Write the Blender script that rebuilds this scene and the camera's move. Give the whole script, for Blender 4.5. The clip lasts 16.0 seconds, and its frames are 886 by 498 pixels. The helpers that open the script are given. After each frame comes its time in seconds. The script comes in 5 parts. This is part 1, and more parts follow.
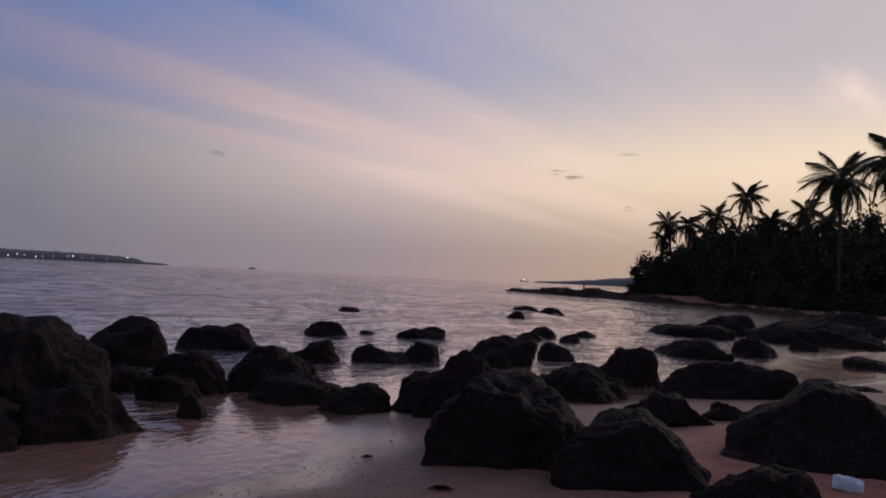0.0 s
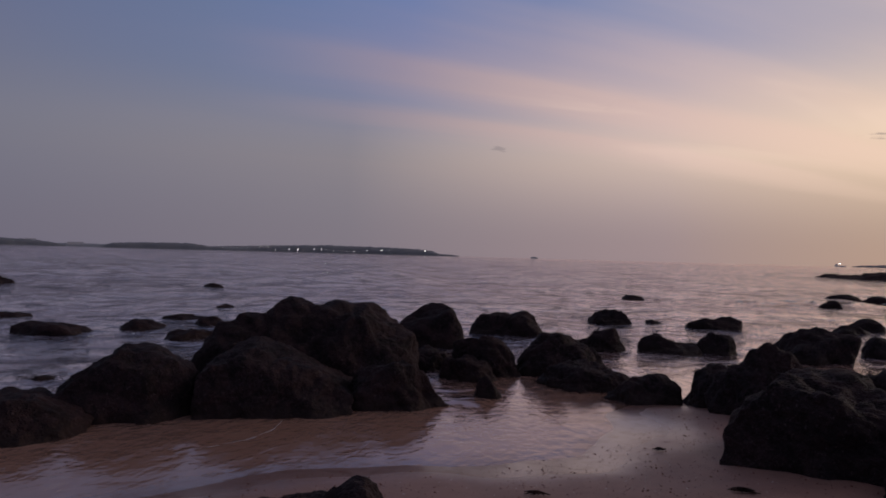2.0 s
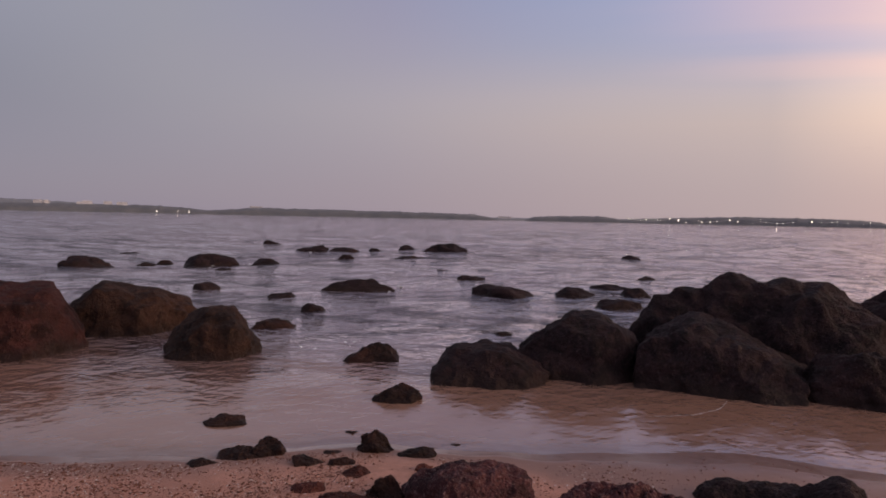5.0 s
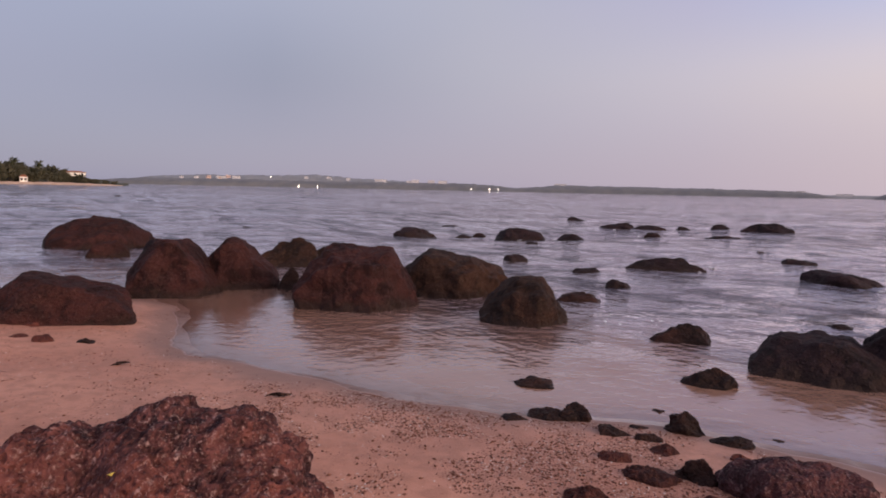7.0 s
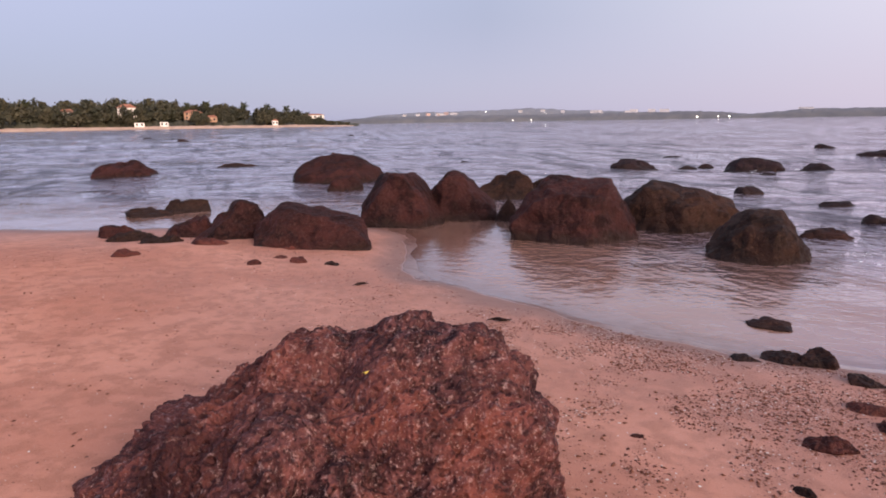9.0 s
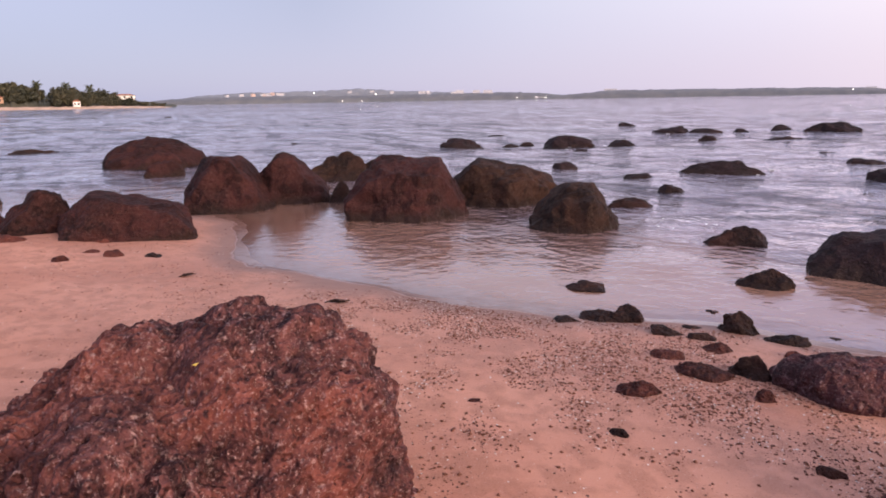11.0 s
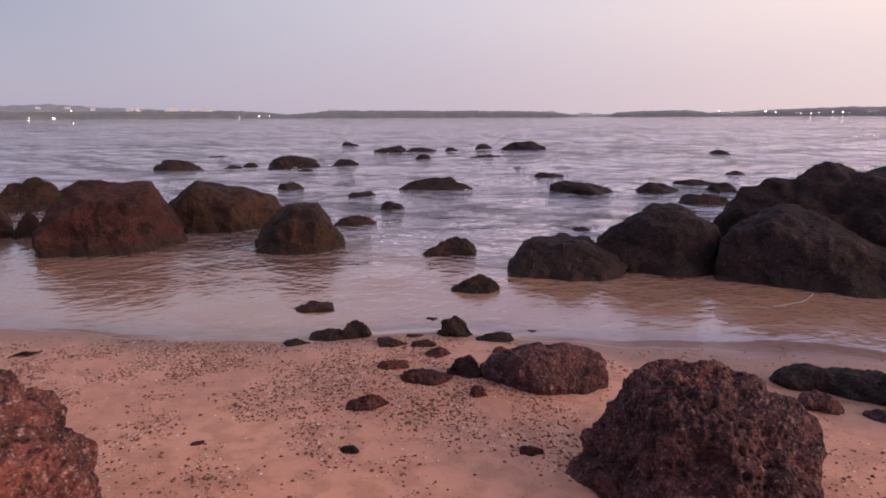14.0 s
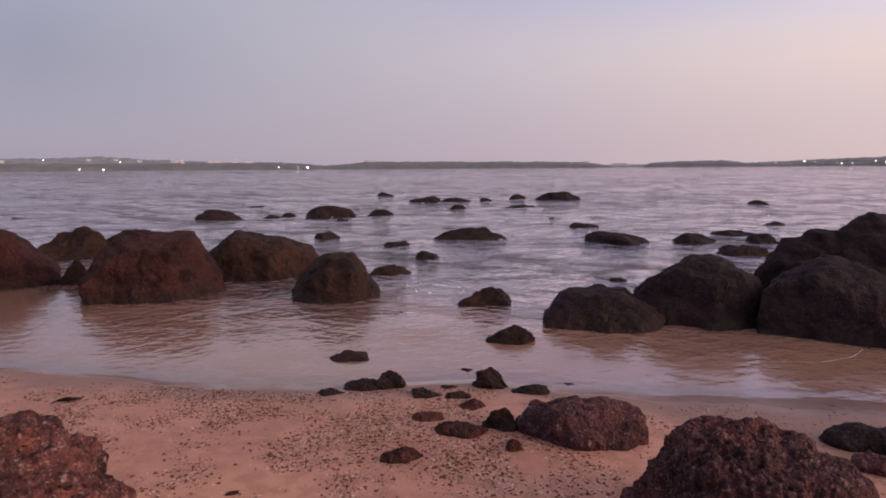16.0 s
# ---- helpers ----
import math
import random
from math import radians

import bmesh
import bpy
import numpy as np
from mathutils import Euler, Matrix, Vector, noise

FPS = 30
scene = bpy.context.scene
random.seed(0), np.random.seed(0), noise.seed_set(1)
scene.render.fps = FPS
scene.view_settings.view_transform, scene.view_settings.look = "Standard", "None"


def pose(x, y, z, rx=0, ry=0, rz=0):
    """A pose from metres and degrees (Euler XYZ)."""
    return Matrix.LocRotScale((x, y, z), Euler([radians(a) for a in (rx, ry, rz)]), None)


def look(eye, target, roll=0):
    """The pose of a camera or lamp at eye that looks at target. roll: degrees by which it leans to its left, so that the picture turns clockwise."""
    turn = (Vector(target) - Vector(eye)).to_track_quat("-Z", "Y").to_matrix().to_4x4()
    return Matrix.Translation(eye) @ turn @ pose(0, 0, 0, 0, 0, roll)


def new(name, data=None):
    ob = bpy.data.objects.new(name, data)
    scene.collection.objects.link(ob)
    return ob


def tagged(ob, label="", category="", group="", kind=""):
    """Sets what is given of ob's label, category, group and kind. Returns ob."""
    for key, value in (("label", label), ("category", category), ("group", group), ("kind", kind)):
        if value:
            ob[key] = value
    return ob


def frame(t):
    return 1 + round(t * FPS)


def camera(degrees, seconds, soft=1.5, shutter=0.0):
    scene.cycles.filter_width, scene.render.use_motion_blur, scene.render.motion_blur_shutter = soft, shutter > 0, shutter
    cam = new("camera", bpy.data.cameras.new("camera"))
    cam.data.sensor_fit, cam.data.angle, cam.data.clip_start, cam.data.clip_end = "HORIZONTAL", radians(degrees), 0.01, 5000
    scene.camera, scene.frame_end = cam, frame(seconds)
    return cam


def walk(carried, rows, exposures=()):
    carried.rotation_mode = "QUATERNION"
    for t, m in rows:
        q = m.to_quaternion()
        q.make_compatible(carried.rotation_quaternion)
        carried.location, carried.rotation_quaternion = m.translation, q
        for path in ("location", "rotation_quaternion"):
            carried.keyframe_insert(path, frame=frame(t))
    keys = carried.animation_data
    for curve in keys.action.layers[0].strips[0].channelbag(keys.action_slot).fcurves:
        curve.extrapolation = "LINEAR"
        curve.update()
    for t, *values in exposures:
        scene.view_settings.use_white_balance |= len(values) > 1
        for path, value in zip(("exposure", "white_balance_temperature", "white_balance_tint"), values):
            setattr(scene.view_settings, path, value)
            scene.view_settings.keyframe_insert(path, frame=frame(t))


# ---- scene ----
# ---------------------------------------------------------------- camera
SOFT = 1.8
cam = camera(68.42, 16.0, soft=SOFT)
PATH = [
    (0.0, pose(0.150, 0.282, 1.731, 92.53, -2.67, 1.26)),
    (0.5, pose(0.151, 0.285, 1.730, 91.71, -2.04, 8.79)),
    (1.0, pose(0.149, 0.279, 1.732, 91.98, -1.07, 14.84)),
    (1.5, pose(0.146, 0.249, 1.731, 91.61, -1.27, 19.81)),
    (2.0, pose(0.131, 0.213, 1.734, 90.60, -1.51, 25.54)),
    (2.5, pose(0.097, 0.182, 1.735, 90.23, -1.72, 31.16)),
    (3.0, pose(0.044, 0.147, 1.737, 90.25, -1.68, 37.18)),
    (5.5, pose(-0.094, -0.060, 1.735, 86.44, -2.21, 67.05)),
    (6.0, pose(-0.094, -0.072, 1.718, 85.62, -3.26, 74.25)),
    (6.5, pose(-0.084, -0.091, 1.705, 85.35, -1.90, 80.82)),
    (7.0, pose(-0.066, -0.113, 1.695, 84.83, -1.20, 86.56)),
    (7.5, pose(-0.062, -0.135, 1.686, 83.13, 0.20, 92.43)),
    (8.0, pose(-0.054, -0.150, 1.676, 81.38, 0.86, 98.39)),
    (8.2, pose(-0.051, -0.152, 1.673, 80.65, 0.88, 100.65)),
    (9.25, pose(-0.042, -0.158, 1.664, 78.90, 0.85, 105.20)),
    (10.3, pose(-0.033, -0.156, 1.657, 77.60, 0.78, 99.35)),
    (10.5, pose(-0.030, -0.155, 1.656, 77.26, 0.77, 96.65)),
    (11.0, pose(-0.036, -0.140, 1.654, 77.16, 0.89, 90.44)),
    (11.5, pose(-0.033, -0.120, 1.656, 76.82, 0.70, 85.76)),
    (12.0, pose(-0.031, -0.088, 1.661, 76.36, 0.60, 78.19)),
    (12.5, pose(-0.036, -0.068, 1.665, 77.18, 0.39, 70.79)),
    (13.0, pose(-0.032, -0.054, 1.664, 77.09, 0.20, 67.57)),
    (13.5, pose(-0.029, -0.055, 1.668, 77.42, 0.25, 66.33)),
    (14.0, pose(-0.022, -0.059, 1.673, 78.59, 0.25, 67.07)),
    (14.5, pose(-0.016, -0.060, 1.679, 81.06, 0.51, 67.40)),
    (15.0, pose(-0.015, -0.067, 1.680, 81.98, 0.22, 67.77)),
    (15.5, pose(-0.016, -0.070, 1.682, 82.38, 0.02, 68.57)),
    (16.0, pose(-0.014, -0.076, 1.682, 82.95, 0.39, 70.04)),
]

EXPOSURES = [
    (0.0, -1.52, 5900, 10.5), (1.5, -1.55, 6200, 11.5), (3.0, -1.37, 6800, 13), (5.3, -0.35, 7800, 14.5), (7.0, 0.07, 7450, 13.5),
    (8.2, 0.38, 7150, 12), (10.3, 0.75, 7050, 11.5), (11.0, 0.75, 7100, 11.5), (12.5, 0.48, 7450, 12.5), (13.5, 0.36, 7450, 13),
    (14.5, 0.23, 7600, 14.5), (16.0, 0.03, 7700, 15.5)]
walk(cam, PATH, EXPOSURES)

# ---------------------------------------------------------------- world and sun
SUN_YAW = -45.0        # degrees to the left of +y; the sun has just gone down behind the palms
GLOW_YAW = -30.0       # the brightest part of the sky
SUN_UP = 16.0


class Nodes:
    """Short notation for building a node tree."""

    def __init__(self, tree):
        self.tree = tree
        tree.nodes.clear()

    def add(self, kind):
        return self.tree.nodes.new(kind)

    def put(self, socket, value):
        if isinstance(value, bpy.types.NodeSocket):
            self.tree.links.new(value, socket)
        elif value is not None:
            if isinstance(value, tuple) and len(value) == 3 and socket.type == "RGBA":
                value = (*value, 1)
            socket.default_value = value

    def math(self, op, a, b=None, c=None, clamp=False):
        n = self.add("ShaderNodeMath")
        n.operation, n.use_clamp = op, clamp
        for s, v in zip(n.inputs, (a, b, c)):
            self.put(s, v)
        return n.outputs[0]

    def vec(self, op, a, b=None):
        n = self.add("ShaderNodeVectorMath")
        n.operation = op
        for s, v in zip(n.inputs, (a, b)):
            self.put(s, v)
        return n.outputs["Value" if op in ("DOT_PRODUCT", "LENGTH") else "Vector"]

    def mix(self, f, a, b, blend="MIX"):
        n = self.add("ShaderNodeMix")
        n.data_type, n.blend_type = "RGBA", blend
        self.put(n.inputs[0], f), self.put(n.inputs[6], a), self.put(n.inputs[7], b)
        return n.outputs[2]

    def ramp(self, f, *stops):
        n = self.add("ShaderNodeValToRGB")
        e = n.color_ramp.elements
        while len(e) < len(stops):
            e.new(0.5)
        for el, (p, c) in zip(e, stops):
            el.position = p
            el.color = (*c, 1) if isinstance(c, tuple) else (c, c, c, 1)
        self.put(n.inputs[0], f)
        return n.outputs[0]

    def span(self, v, a, b, lo=0.0, hi=1.0, smooth=True):
        n = self.add("ShaderNodeMapRange")
        n.interpolation_type = "SMOOTHSTEP" if smooth else "LINEAR"
        for s, q in zip(n.inputs, (v, a, b, lo, hi)):
            self.put(s, q)
        return n.outputs[0]

    def noise(self, vector, scale, detail=4.0, rough=0.55, warp=0.0):
        n = self.add("ShaderNodeTexNoise")
        self.put(n.inputs["Vector"], vector)
        for key, v in (("Scale", scale), ("Detail", detail), ("Roughness", rough), ("Distortion", warp)):
            self.put(n.inputs[key], v)
        return n.outputs["Fac"]

    def cells(self, vector, scale, feature="F1", rand=1.0):
        n = self.add("ShaderNodeTexVoronoi")
        n.feature = feature
        self.put(n.inputs["Vector"], vector), self.put(n.inputs["Scale"], scale), self.put(n.inputs["Randomness"], rand)
        return n.outputs["Distance"]

    def bump(self, height, strength, distance, normal=None):
        n = self.add("ShaderNodeBump")
        self.put(n.inputs["Height"], height), self.put(n.inputs["Strength"], strength)
        self.put(n.inputs["Distance"], distance), self.put(n.inputs["Normal"], normal)
        return n.outputs[0]


glow_dir = Vector((-math.sin(radians(GLOW_YAW)), math.cos(radians(GLOW_YAW)), 0))
sun_dir = Vector((-math.sin(radians(SUN_YAW)), math.cos(radians(SUN_YAW)), 0))
world = bpy.data.worlds.new("dusk")
world.use_nodes = True
scene.world = world
N = Nodes(world.node_tree)
way = N.add("ShaderNodeTexCoord").outputs["Generated"]
xyz = N.add("ShaderNodeSeparateXYZ")
N.put(xyz.inputs[0], way)
up = N.math("MAXIMUM", xyz.outputs[2], 0.0)
flat = N.vec("NORMALIZE", N.vec("MULTIPLY", way, (1, 1, 0)))
toward = N.math("MULTIPLY_ADD", N.vec("DOT_PRODUCT", flat, tuple(glow_dir)), 0.5, 0.5)
# colours round the compass (0: away from the sunset, 1: over it) low, middling and high in the sky
low = N.ramp(toward, (0.0, (0.22, 0.25, 0.41)), (0.2, (0.29, 0.295, 0.45)), (0.45, (0.405, 0.375, 0.515)), (0.72, (0.57, 0.495, 0.59)), (0.9, (0.93, 0.69, 0.71)), (1.0, (1.35, 0.90, 0.62)))
middle = N.ramp(toward, (0.0, (0.30, 0.33, 0.51)), (0.17, (0.245, 0.275, 0.41)), (0.3, (0.37, 0.39, 0.52)), (0.45, (0.49, 0.485, 0.61)), (0.72, (0.74, 0.655, 0.69)), (0.9, (2.0, 1.52, 1.22)), (1.0, (2.75, 2.03, 1.30)))
high = N.ramp(toward, (0.0, (0.28, 0.35, 0.55)), (0.3, (0.38, 0.42, 0.57)), (0.45, (0.375, 0.41, 0.65)), (0.62, (0.35, 0.48, 0.84)), (0.76, (0.32, 0.53, 1.10)), (0.84, (0.44, 0.60, 1.10)), (0.92, (0.98, 0.93, 1.20)), (1.0, (1.5, 1.25, 1.22)))
gradient = N.mix(N.span(up, 0.02, 0.20), low, middle)
gradient = N.mix(N.span(up, 0.13, 0.32), gradient, high)
gradient = N.mix(N.span(up, 0.42, 0.95), gradient, (0.31, 0.31, 0.42))
# cirrus: long streaks fanning out of the sunset, pink where they catch the last light
lift = N.math("ADD", up, 0.10)
comb = N.add("ShaderNodeCombineXYZ")
for s in comb.inputs:
    N.put(s, lift)
deck = N.vec("DIVIDE", way, comb.outputs[0])
turned = N.add("ShaderNodeMapping")
N.put(turned.inputs["Vector"], deck)
turned.inputs["Rotation"].default_value = (0, 0, radians(-44))
drawn = N.vec("MULTIPLY", turned.outputs[0], (0.07, 0.60, 0.0))
streak = N.noise(drawn, 1.0, 5.0, 0.5, 0.35)
veil = N.noise(deck, 0.35, 3.0, 0.5, 0.3)
cirrus = N.math("MULTIPLY", N.span(streak, 0.47, 0.68), N.span(veil, 0.26, 0.54))
cirrus = N.math("MULTIPLY", cirrus, N.span(up, 0.08, 0.22))
cirrus = N.math("MULTIPLY", cirrus, N.span(toward, 0.5, 0.9, 0.10, 0.95))
lit = N.ramp(toward, (0.0, (0.42, 0.40, 0.55)), (0.45, (0.66, 0.52, 0.58)), (0.75, (1.25, 0.86, 0.82)), (0.9, (2.0, 1.42, 1.22)), (1.0, (2.7, 1.9, 1.35)))
gradient = N.mix(N.math("MULTIPLY", cirrus, 0.6), gradient, lit)
# two long bands of veil cloud running out of the sunset, the nearer one with a firm upper edge
across = N.add("ShaderNodeSeparateXYZ")
N.put(across.inputs[0], turned.outputs[0])
wavering = N.noise(N.vec("MULTIPLY", turned.outputs[0], (0.22, 0.9, 0.0)), 1.0, 5.0, 0.55, 0.4)
lane = N.math("MULTIPLY_ADD", wavering, 0.9, N.math("SUBTRACT", across.outputs[1], 0.45))
near_band = N.math("MULTIPLY", N.span(lane, 2.15, 2.42), N.span(lane, 3.0, 2.5))
far_band = N.math("MULTIPLY", N.span(lane, 2.85, 3.10), N.span(lane, 3.45, 3.15))
bands = N.math("ADD", N.math("MULTIPLY", near_band, 0.72), N.math("MULTIPLY", far_band, 0.62))
bands = N.math("MULTIPLY", bands, N.math("MULTIPLY", N.span(toward, 0.60, 0.88), N.span(up, 0.05, 0.16)))
gradient = N.mix(bands, gradient, lit)
mottle = N.noise(N.vec("MULTIPLY", turned.outputs[0], (0.35, 0.8, 0.0)), 1.3, 4.0, 0.55, 0.8)
gradient = N.mix(N.math("MULTIPLY", N.span(mottle, 0.50, 0.72), N.math("MULTIPLY", N.span(up, 0.10, 0.24), N.span(toward, 0.78, 0.98, 0.0, 0.7))), gradient, (2.9, 2.15, 1.65))
# small dark scud low over the horizon
scud_at = N.add("ShaderNodeMapping")
N.put(scud_at.inputs["Vector"], way)
scud_at.inputs["Scale"].default_value = (1, 1, 5.0)
scud = N.noise(scud_at.outputs[0], 9.0, 4.0, 0.55)
scud = N.math("MULTIPLY", N.span(scud, 0.675, 0.74), N.math("MULTIPLY", N.span(up, 0.09, 0.12), N.span(up, 0.24, 0.16)))
gradient = N.mix(N.math("MULTIPLY", scud, N.span(toward, 0.72, 0.9, 0.0, 0.55)), gradient, (0.30, 0.26, 0.32))
sky = N.add("ShaderNodeTexSky")
sky.sky_type, sky.sun_disc = "NISHITA", False
sky.sun_elevation, sky.sun_rotation = radians(SUN_UP), radians(-SUN_YAW)
mixed = N.mix(1.0, gradient, N.mix(1.0, sky.outputs[0], (0.012, 0.012, 0.012), "MULTIPLY"), "ADD")
back = N.add("ShaderNodeBackground")
N.put(back.inputs[0], mixed)
back.inputs[1].default_value = 1.0
N.put(N.add("ShaderNodeOutputWorld").inputs[0], back.outputs[0])

sun = new("sun", bpy.data.lights.new("sun", "SUN"))
sun.data.energy, sun.data.angle, sun.data.color = 1.8, radians(26), (1.0, 0.80, 0.66)
sun.matrix_world = look(sun_dir * 50 + Vector((0, 0, 50 * math.tan(radians(SUN_UP)))), (0, 0, 0))


# ---------------------------------------------------------------- materials
def material(name):
    m = bpy.data.materials.new(name)
    m.use_nodes = True
    return m, Nodes(m.node_tree)


def surface(N, colour, rough, normal=None, specular=0.5, metal=0.0, film=None):
    p = N.add("ShaderNodeBsdfPrincipled")
    N.put(p.inputs["Base Color"], colour), N.put(p.inputs["Roughness"], rough), N.put(p.inputs["Normal"], normal)
    N.put(p.inputs["Specular IOR Level"], specular), N.put(p.inputs["Metallic"], metal)
    if film is not None:
        N.put(p.inputs["Coat Weight"], film)
        p.inputs["Coat IOR"].default_value, p.inputs["Coat Roughness"].default_value = 1.8, 0.28
    N.put(N.add("ShaderNodeOutputMaterial").inputs[0], p.outputs[0])


def here(N):
    return N.add("ShaderNodeNewGeometry").outputs["Position"]


def rock_material(name, dark, mid, light, red, redness, wet=0.0, specks=0.45, holes=0.65):
    """Pitted laterite: dark crust, mid tone, light worn edges and rust-red flesh, with shade painted into the pits."""
    m, N = material(name)
    p = here(N)
    own = N.add("ShaderNodeObjectInfo").outputs["Random"]
    big = N.noise(p, 1.7, 5.0, 0.6, 0.4)
    small = N.noise(p, 19.0, 5.0, 0.65)
    grain = N.noise(p, 95.0, 3.0, 0.6)
    stir = N.add("ShaderNodeTexNoise")
    N.put(stir.inputs["Vector"], p)
    stir.inputs["Scale"].default_value = 11.0
    bent = N.vec("ADD", p, N.vec("MULTIPLY", stir.outputs["Color"], (0.05, 0.05, 0.05)))
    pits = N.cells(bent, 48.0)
    c = N.mix(N.span(small, 0.36, 0.66), dark, mid)
    c = N.mix(N.math("MULTIPLY", N.span(N.math("ADD", big, N.math("MULTIPLY", own, 0.12)), 0.40, 0.66), redness), c, red)
    c = N.mix(N.math("MULTIPLY", N.span(grain, 0.54, 0.74), specks), c, light)
    # shade inside the small pits, painted as dark cell centres
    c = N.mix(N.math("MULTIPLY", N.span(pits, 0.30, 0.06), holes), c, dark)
    # larger hollows are painted shade only, dark spots without relief
    hollow_shade = N.cells(bent, 21.0)
    c = N.mix(N.math("MULTIPLY", N.span(hollow_shade, 0.30, 0.10), holes), c, dark)
    c = N.mix(N.span(N.noise(p, 0.9, 3.0, 0.6, 0.6), 0.38, 0.66, 0.0, 0.45), c, N.mix(0.5, dark, mid))
    stain = N.noise(p, 3.1, 6.0, 0.65, 0.8)
    c = N.mix(N.span(stain, 0.50, 0.60, 0.0, 0.62), c, dark)
    c = N.mix(N.math("MULTIPLY", N.span(N.noise(p, 30.0, 4.0, 0.7), 0.56, 0.74), specks), c, light)
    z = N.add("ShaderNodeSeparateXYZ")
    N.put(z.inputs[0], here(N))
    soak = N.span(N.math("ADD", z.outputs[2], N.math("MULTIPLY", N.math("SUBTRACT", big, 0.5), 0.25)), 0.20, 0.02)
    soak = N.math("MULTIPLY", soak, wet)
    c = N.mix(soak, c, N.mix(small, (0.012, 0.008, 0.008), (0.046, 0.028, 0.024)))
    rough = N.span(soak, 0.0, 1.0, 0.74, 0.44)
    lumps = N.noise(p, 5.5, 4.0, 0.6, 0.3)
    b = N.bump(lumps, 0.7, 0.10)
    b = N.bump(N.math("ADD", N.math("MULTIPLY", small, 0.8), N.math("MULTIPLY", pits, 0.5)), 0.8, 0.032, b)
    b = N.bump(grain, 0.5, 0.010, b)
    surface(N, c, rough, b, 0.10)
    return m


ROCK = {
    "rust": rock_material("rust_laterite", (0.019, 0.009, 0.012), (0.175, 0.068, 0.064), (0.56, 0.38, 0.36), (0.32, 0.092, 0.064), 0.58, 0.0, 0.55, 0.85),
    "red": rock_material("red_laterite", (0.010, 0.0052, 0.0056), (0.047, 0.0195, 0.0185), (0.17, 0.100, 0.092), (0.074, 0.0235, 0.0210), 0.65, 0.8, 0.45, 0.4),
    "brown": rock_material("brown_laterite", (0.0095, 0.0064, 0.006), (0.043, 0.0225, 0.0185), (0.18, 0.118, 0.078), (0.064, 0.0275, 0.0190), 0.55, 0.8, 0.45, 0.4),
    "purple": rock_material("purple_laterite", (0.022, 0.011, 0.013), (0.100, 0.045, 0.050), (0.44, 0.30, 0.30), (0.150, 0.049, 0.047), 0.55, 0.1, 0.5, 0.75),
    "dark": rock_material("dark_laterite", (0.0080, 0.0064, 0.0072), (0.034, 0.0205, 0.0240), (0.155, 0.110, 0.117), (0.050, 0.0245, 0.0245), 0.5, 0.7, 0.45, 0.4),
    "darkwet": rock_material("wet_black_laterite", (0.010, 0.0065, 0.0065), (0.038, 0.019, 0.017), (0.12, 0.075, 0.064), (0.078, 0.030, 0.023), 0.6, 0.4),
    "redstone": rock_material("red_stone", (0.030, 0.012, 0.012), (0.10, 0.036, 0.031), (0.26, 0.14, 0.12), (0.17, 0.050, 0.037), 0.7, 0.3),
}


def sand_material():
    m, N = material("beach_sand")
    p = here(N)
    z = N.add("ShaderNodeSeparateXYZ")
    N.put(z.inputs[0], p)
    broad = N.noise(p, 0.8, 4.0, 0.55, 0.3)
    mid = N.noise(p, 7.0, 4.0, 0.6)
    fine = N.noise(p, 240.0, 3.0, 0.7)
    specks = N.cells(p, 55.0)
    c = N.mix(N.span(broad, 0.35, 0.65), (0.48, 0.194, 0.128), (0.625, 0.290, 0.202))
    c = N.mix(N.math("MULTIPLY", N.span(mid, 0.42, 0.62), 0.6), c, (0.33, 0.136, 0.087))
    c = N.mix(N.span(fine, 0.35, 0.70, 0.0, 0.45), c, (0.64, 0.340, 0.248))
    c = N.mix(N.span(specks, 0.12, 0.05, 0.0, 0.6), c, (0.16, 0.08, 0.06))
    c = N.mix(N.math("MULTIPLY", N.span(N.cells(N.vec("ADD", p, (3.1, 1.7, 0.0)), 90.0), 0.20, 0.08), N.span(mid, 0.40, 0.60, 0.25, 0.75)), c, (0.13, 0.055, 0.042))
    c = N.mix(N.span(N.cells(N.vec("ADD", p, (7.3, 4.9, 0.0)), 46.0), 0.09, 0.05, 0.0, 0.8), c, (0.78, 0.66, 0.58))
    damp = N.span(N.math("ADD", z.outputs[2], N.math("MULTIPLY", N.math("SUBTRACT", broad, 0.5), 0.06)), 0.32, 0.06)
    c = N.mix(N.math("MULTIPLY", damp, 0.22), c, (0.20, 0.095, 0.063))
    swash = N.span(z.outputs[1], 2.2, 4.4, 0.07, 0.36)
    soaked = N.span(N.math("DIVIDE", N.math("ADD", z.outputs[2], N.math("MULTIPLY", N.math("SUBTRACT", broad, 0.5), 0.06)), swash), 1.0, 0.35)
    sheen = N.span(N.math("ADD", z.outputs[2], N.math("MULTIPLY", N.math("SUBTRACT", broad, 0.5), 0.06)), N.math("MULTIPLY", swash, 0.25), 0.01)
    c = N.mix(N.math("MULTIPLY", soaked, 0.70), c, (0.18, 0.108, 0.092))
    rough = N.math("SUBTRACT", N.span(sheen, 0.0, 1.0, 0.92, 0.50), N.math("MULTIPLY", damp, 0.30))
    b = N.bump(N.math("ADD", N.math("MULTIPLY", fine, 0.25), mid), N.span(soaked, 0.0, 1.0, 0.35, 0.04), 0.03)
    surface(N, c, rough, b, N.math("MAXIMUM", N.span(damp, 0.0, 1.0, 0.10, 0.6), sheen), film=N.math("MULTIPLY", sheen, N.span(mid, 0.75, 0.45, 0.25, 0.55)))
    return m


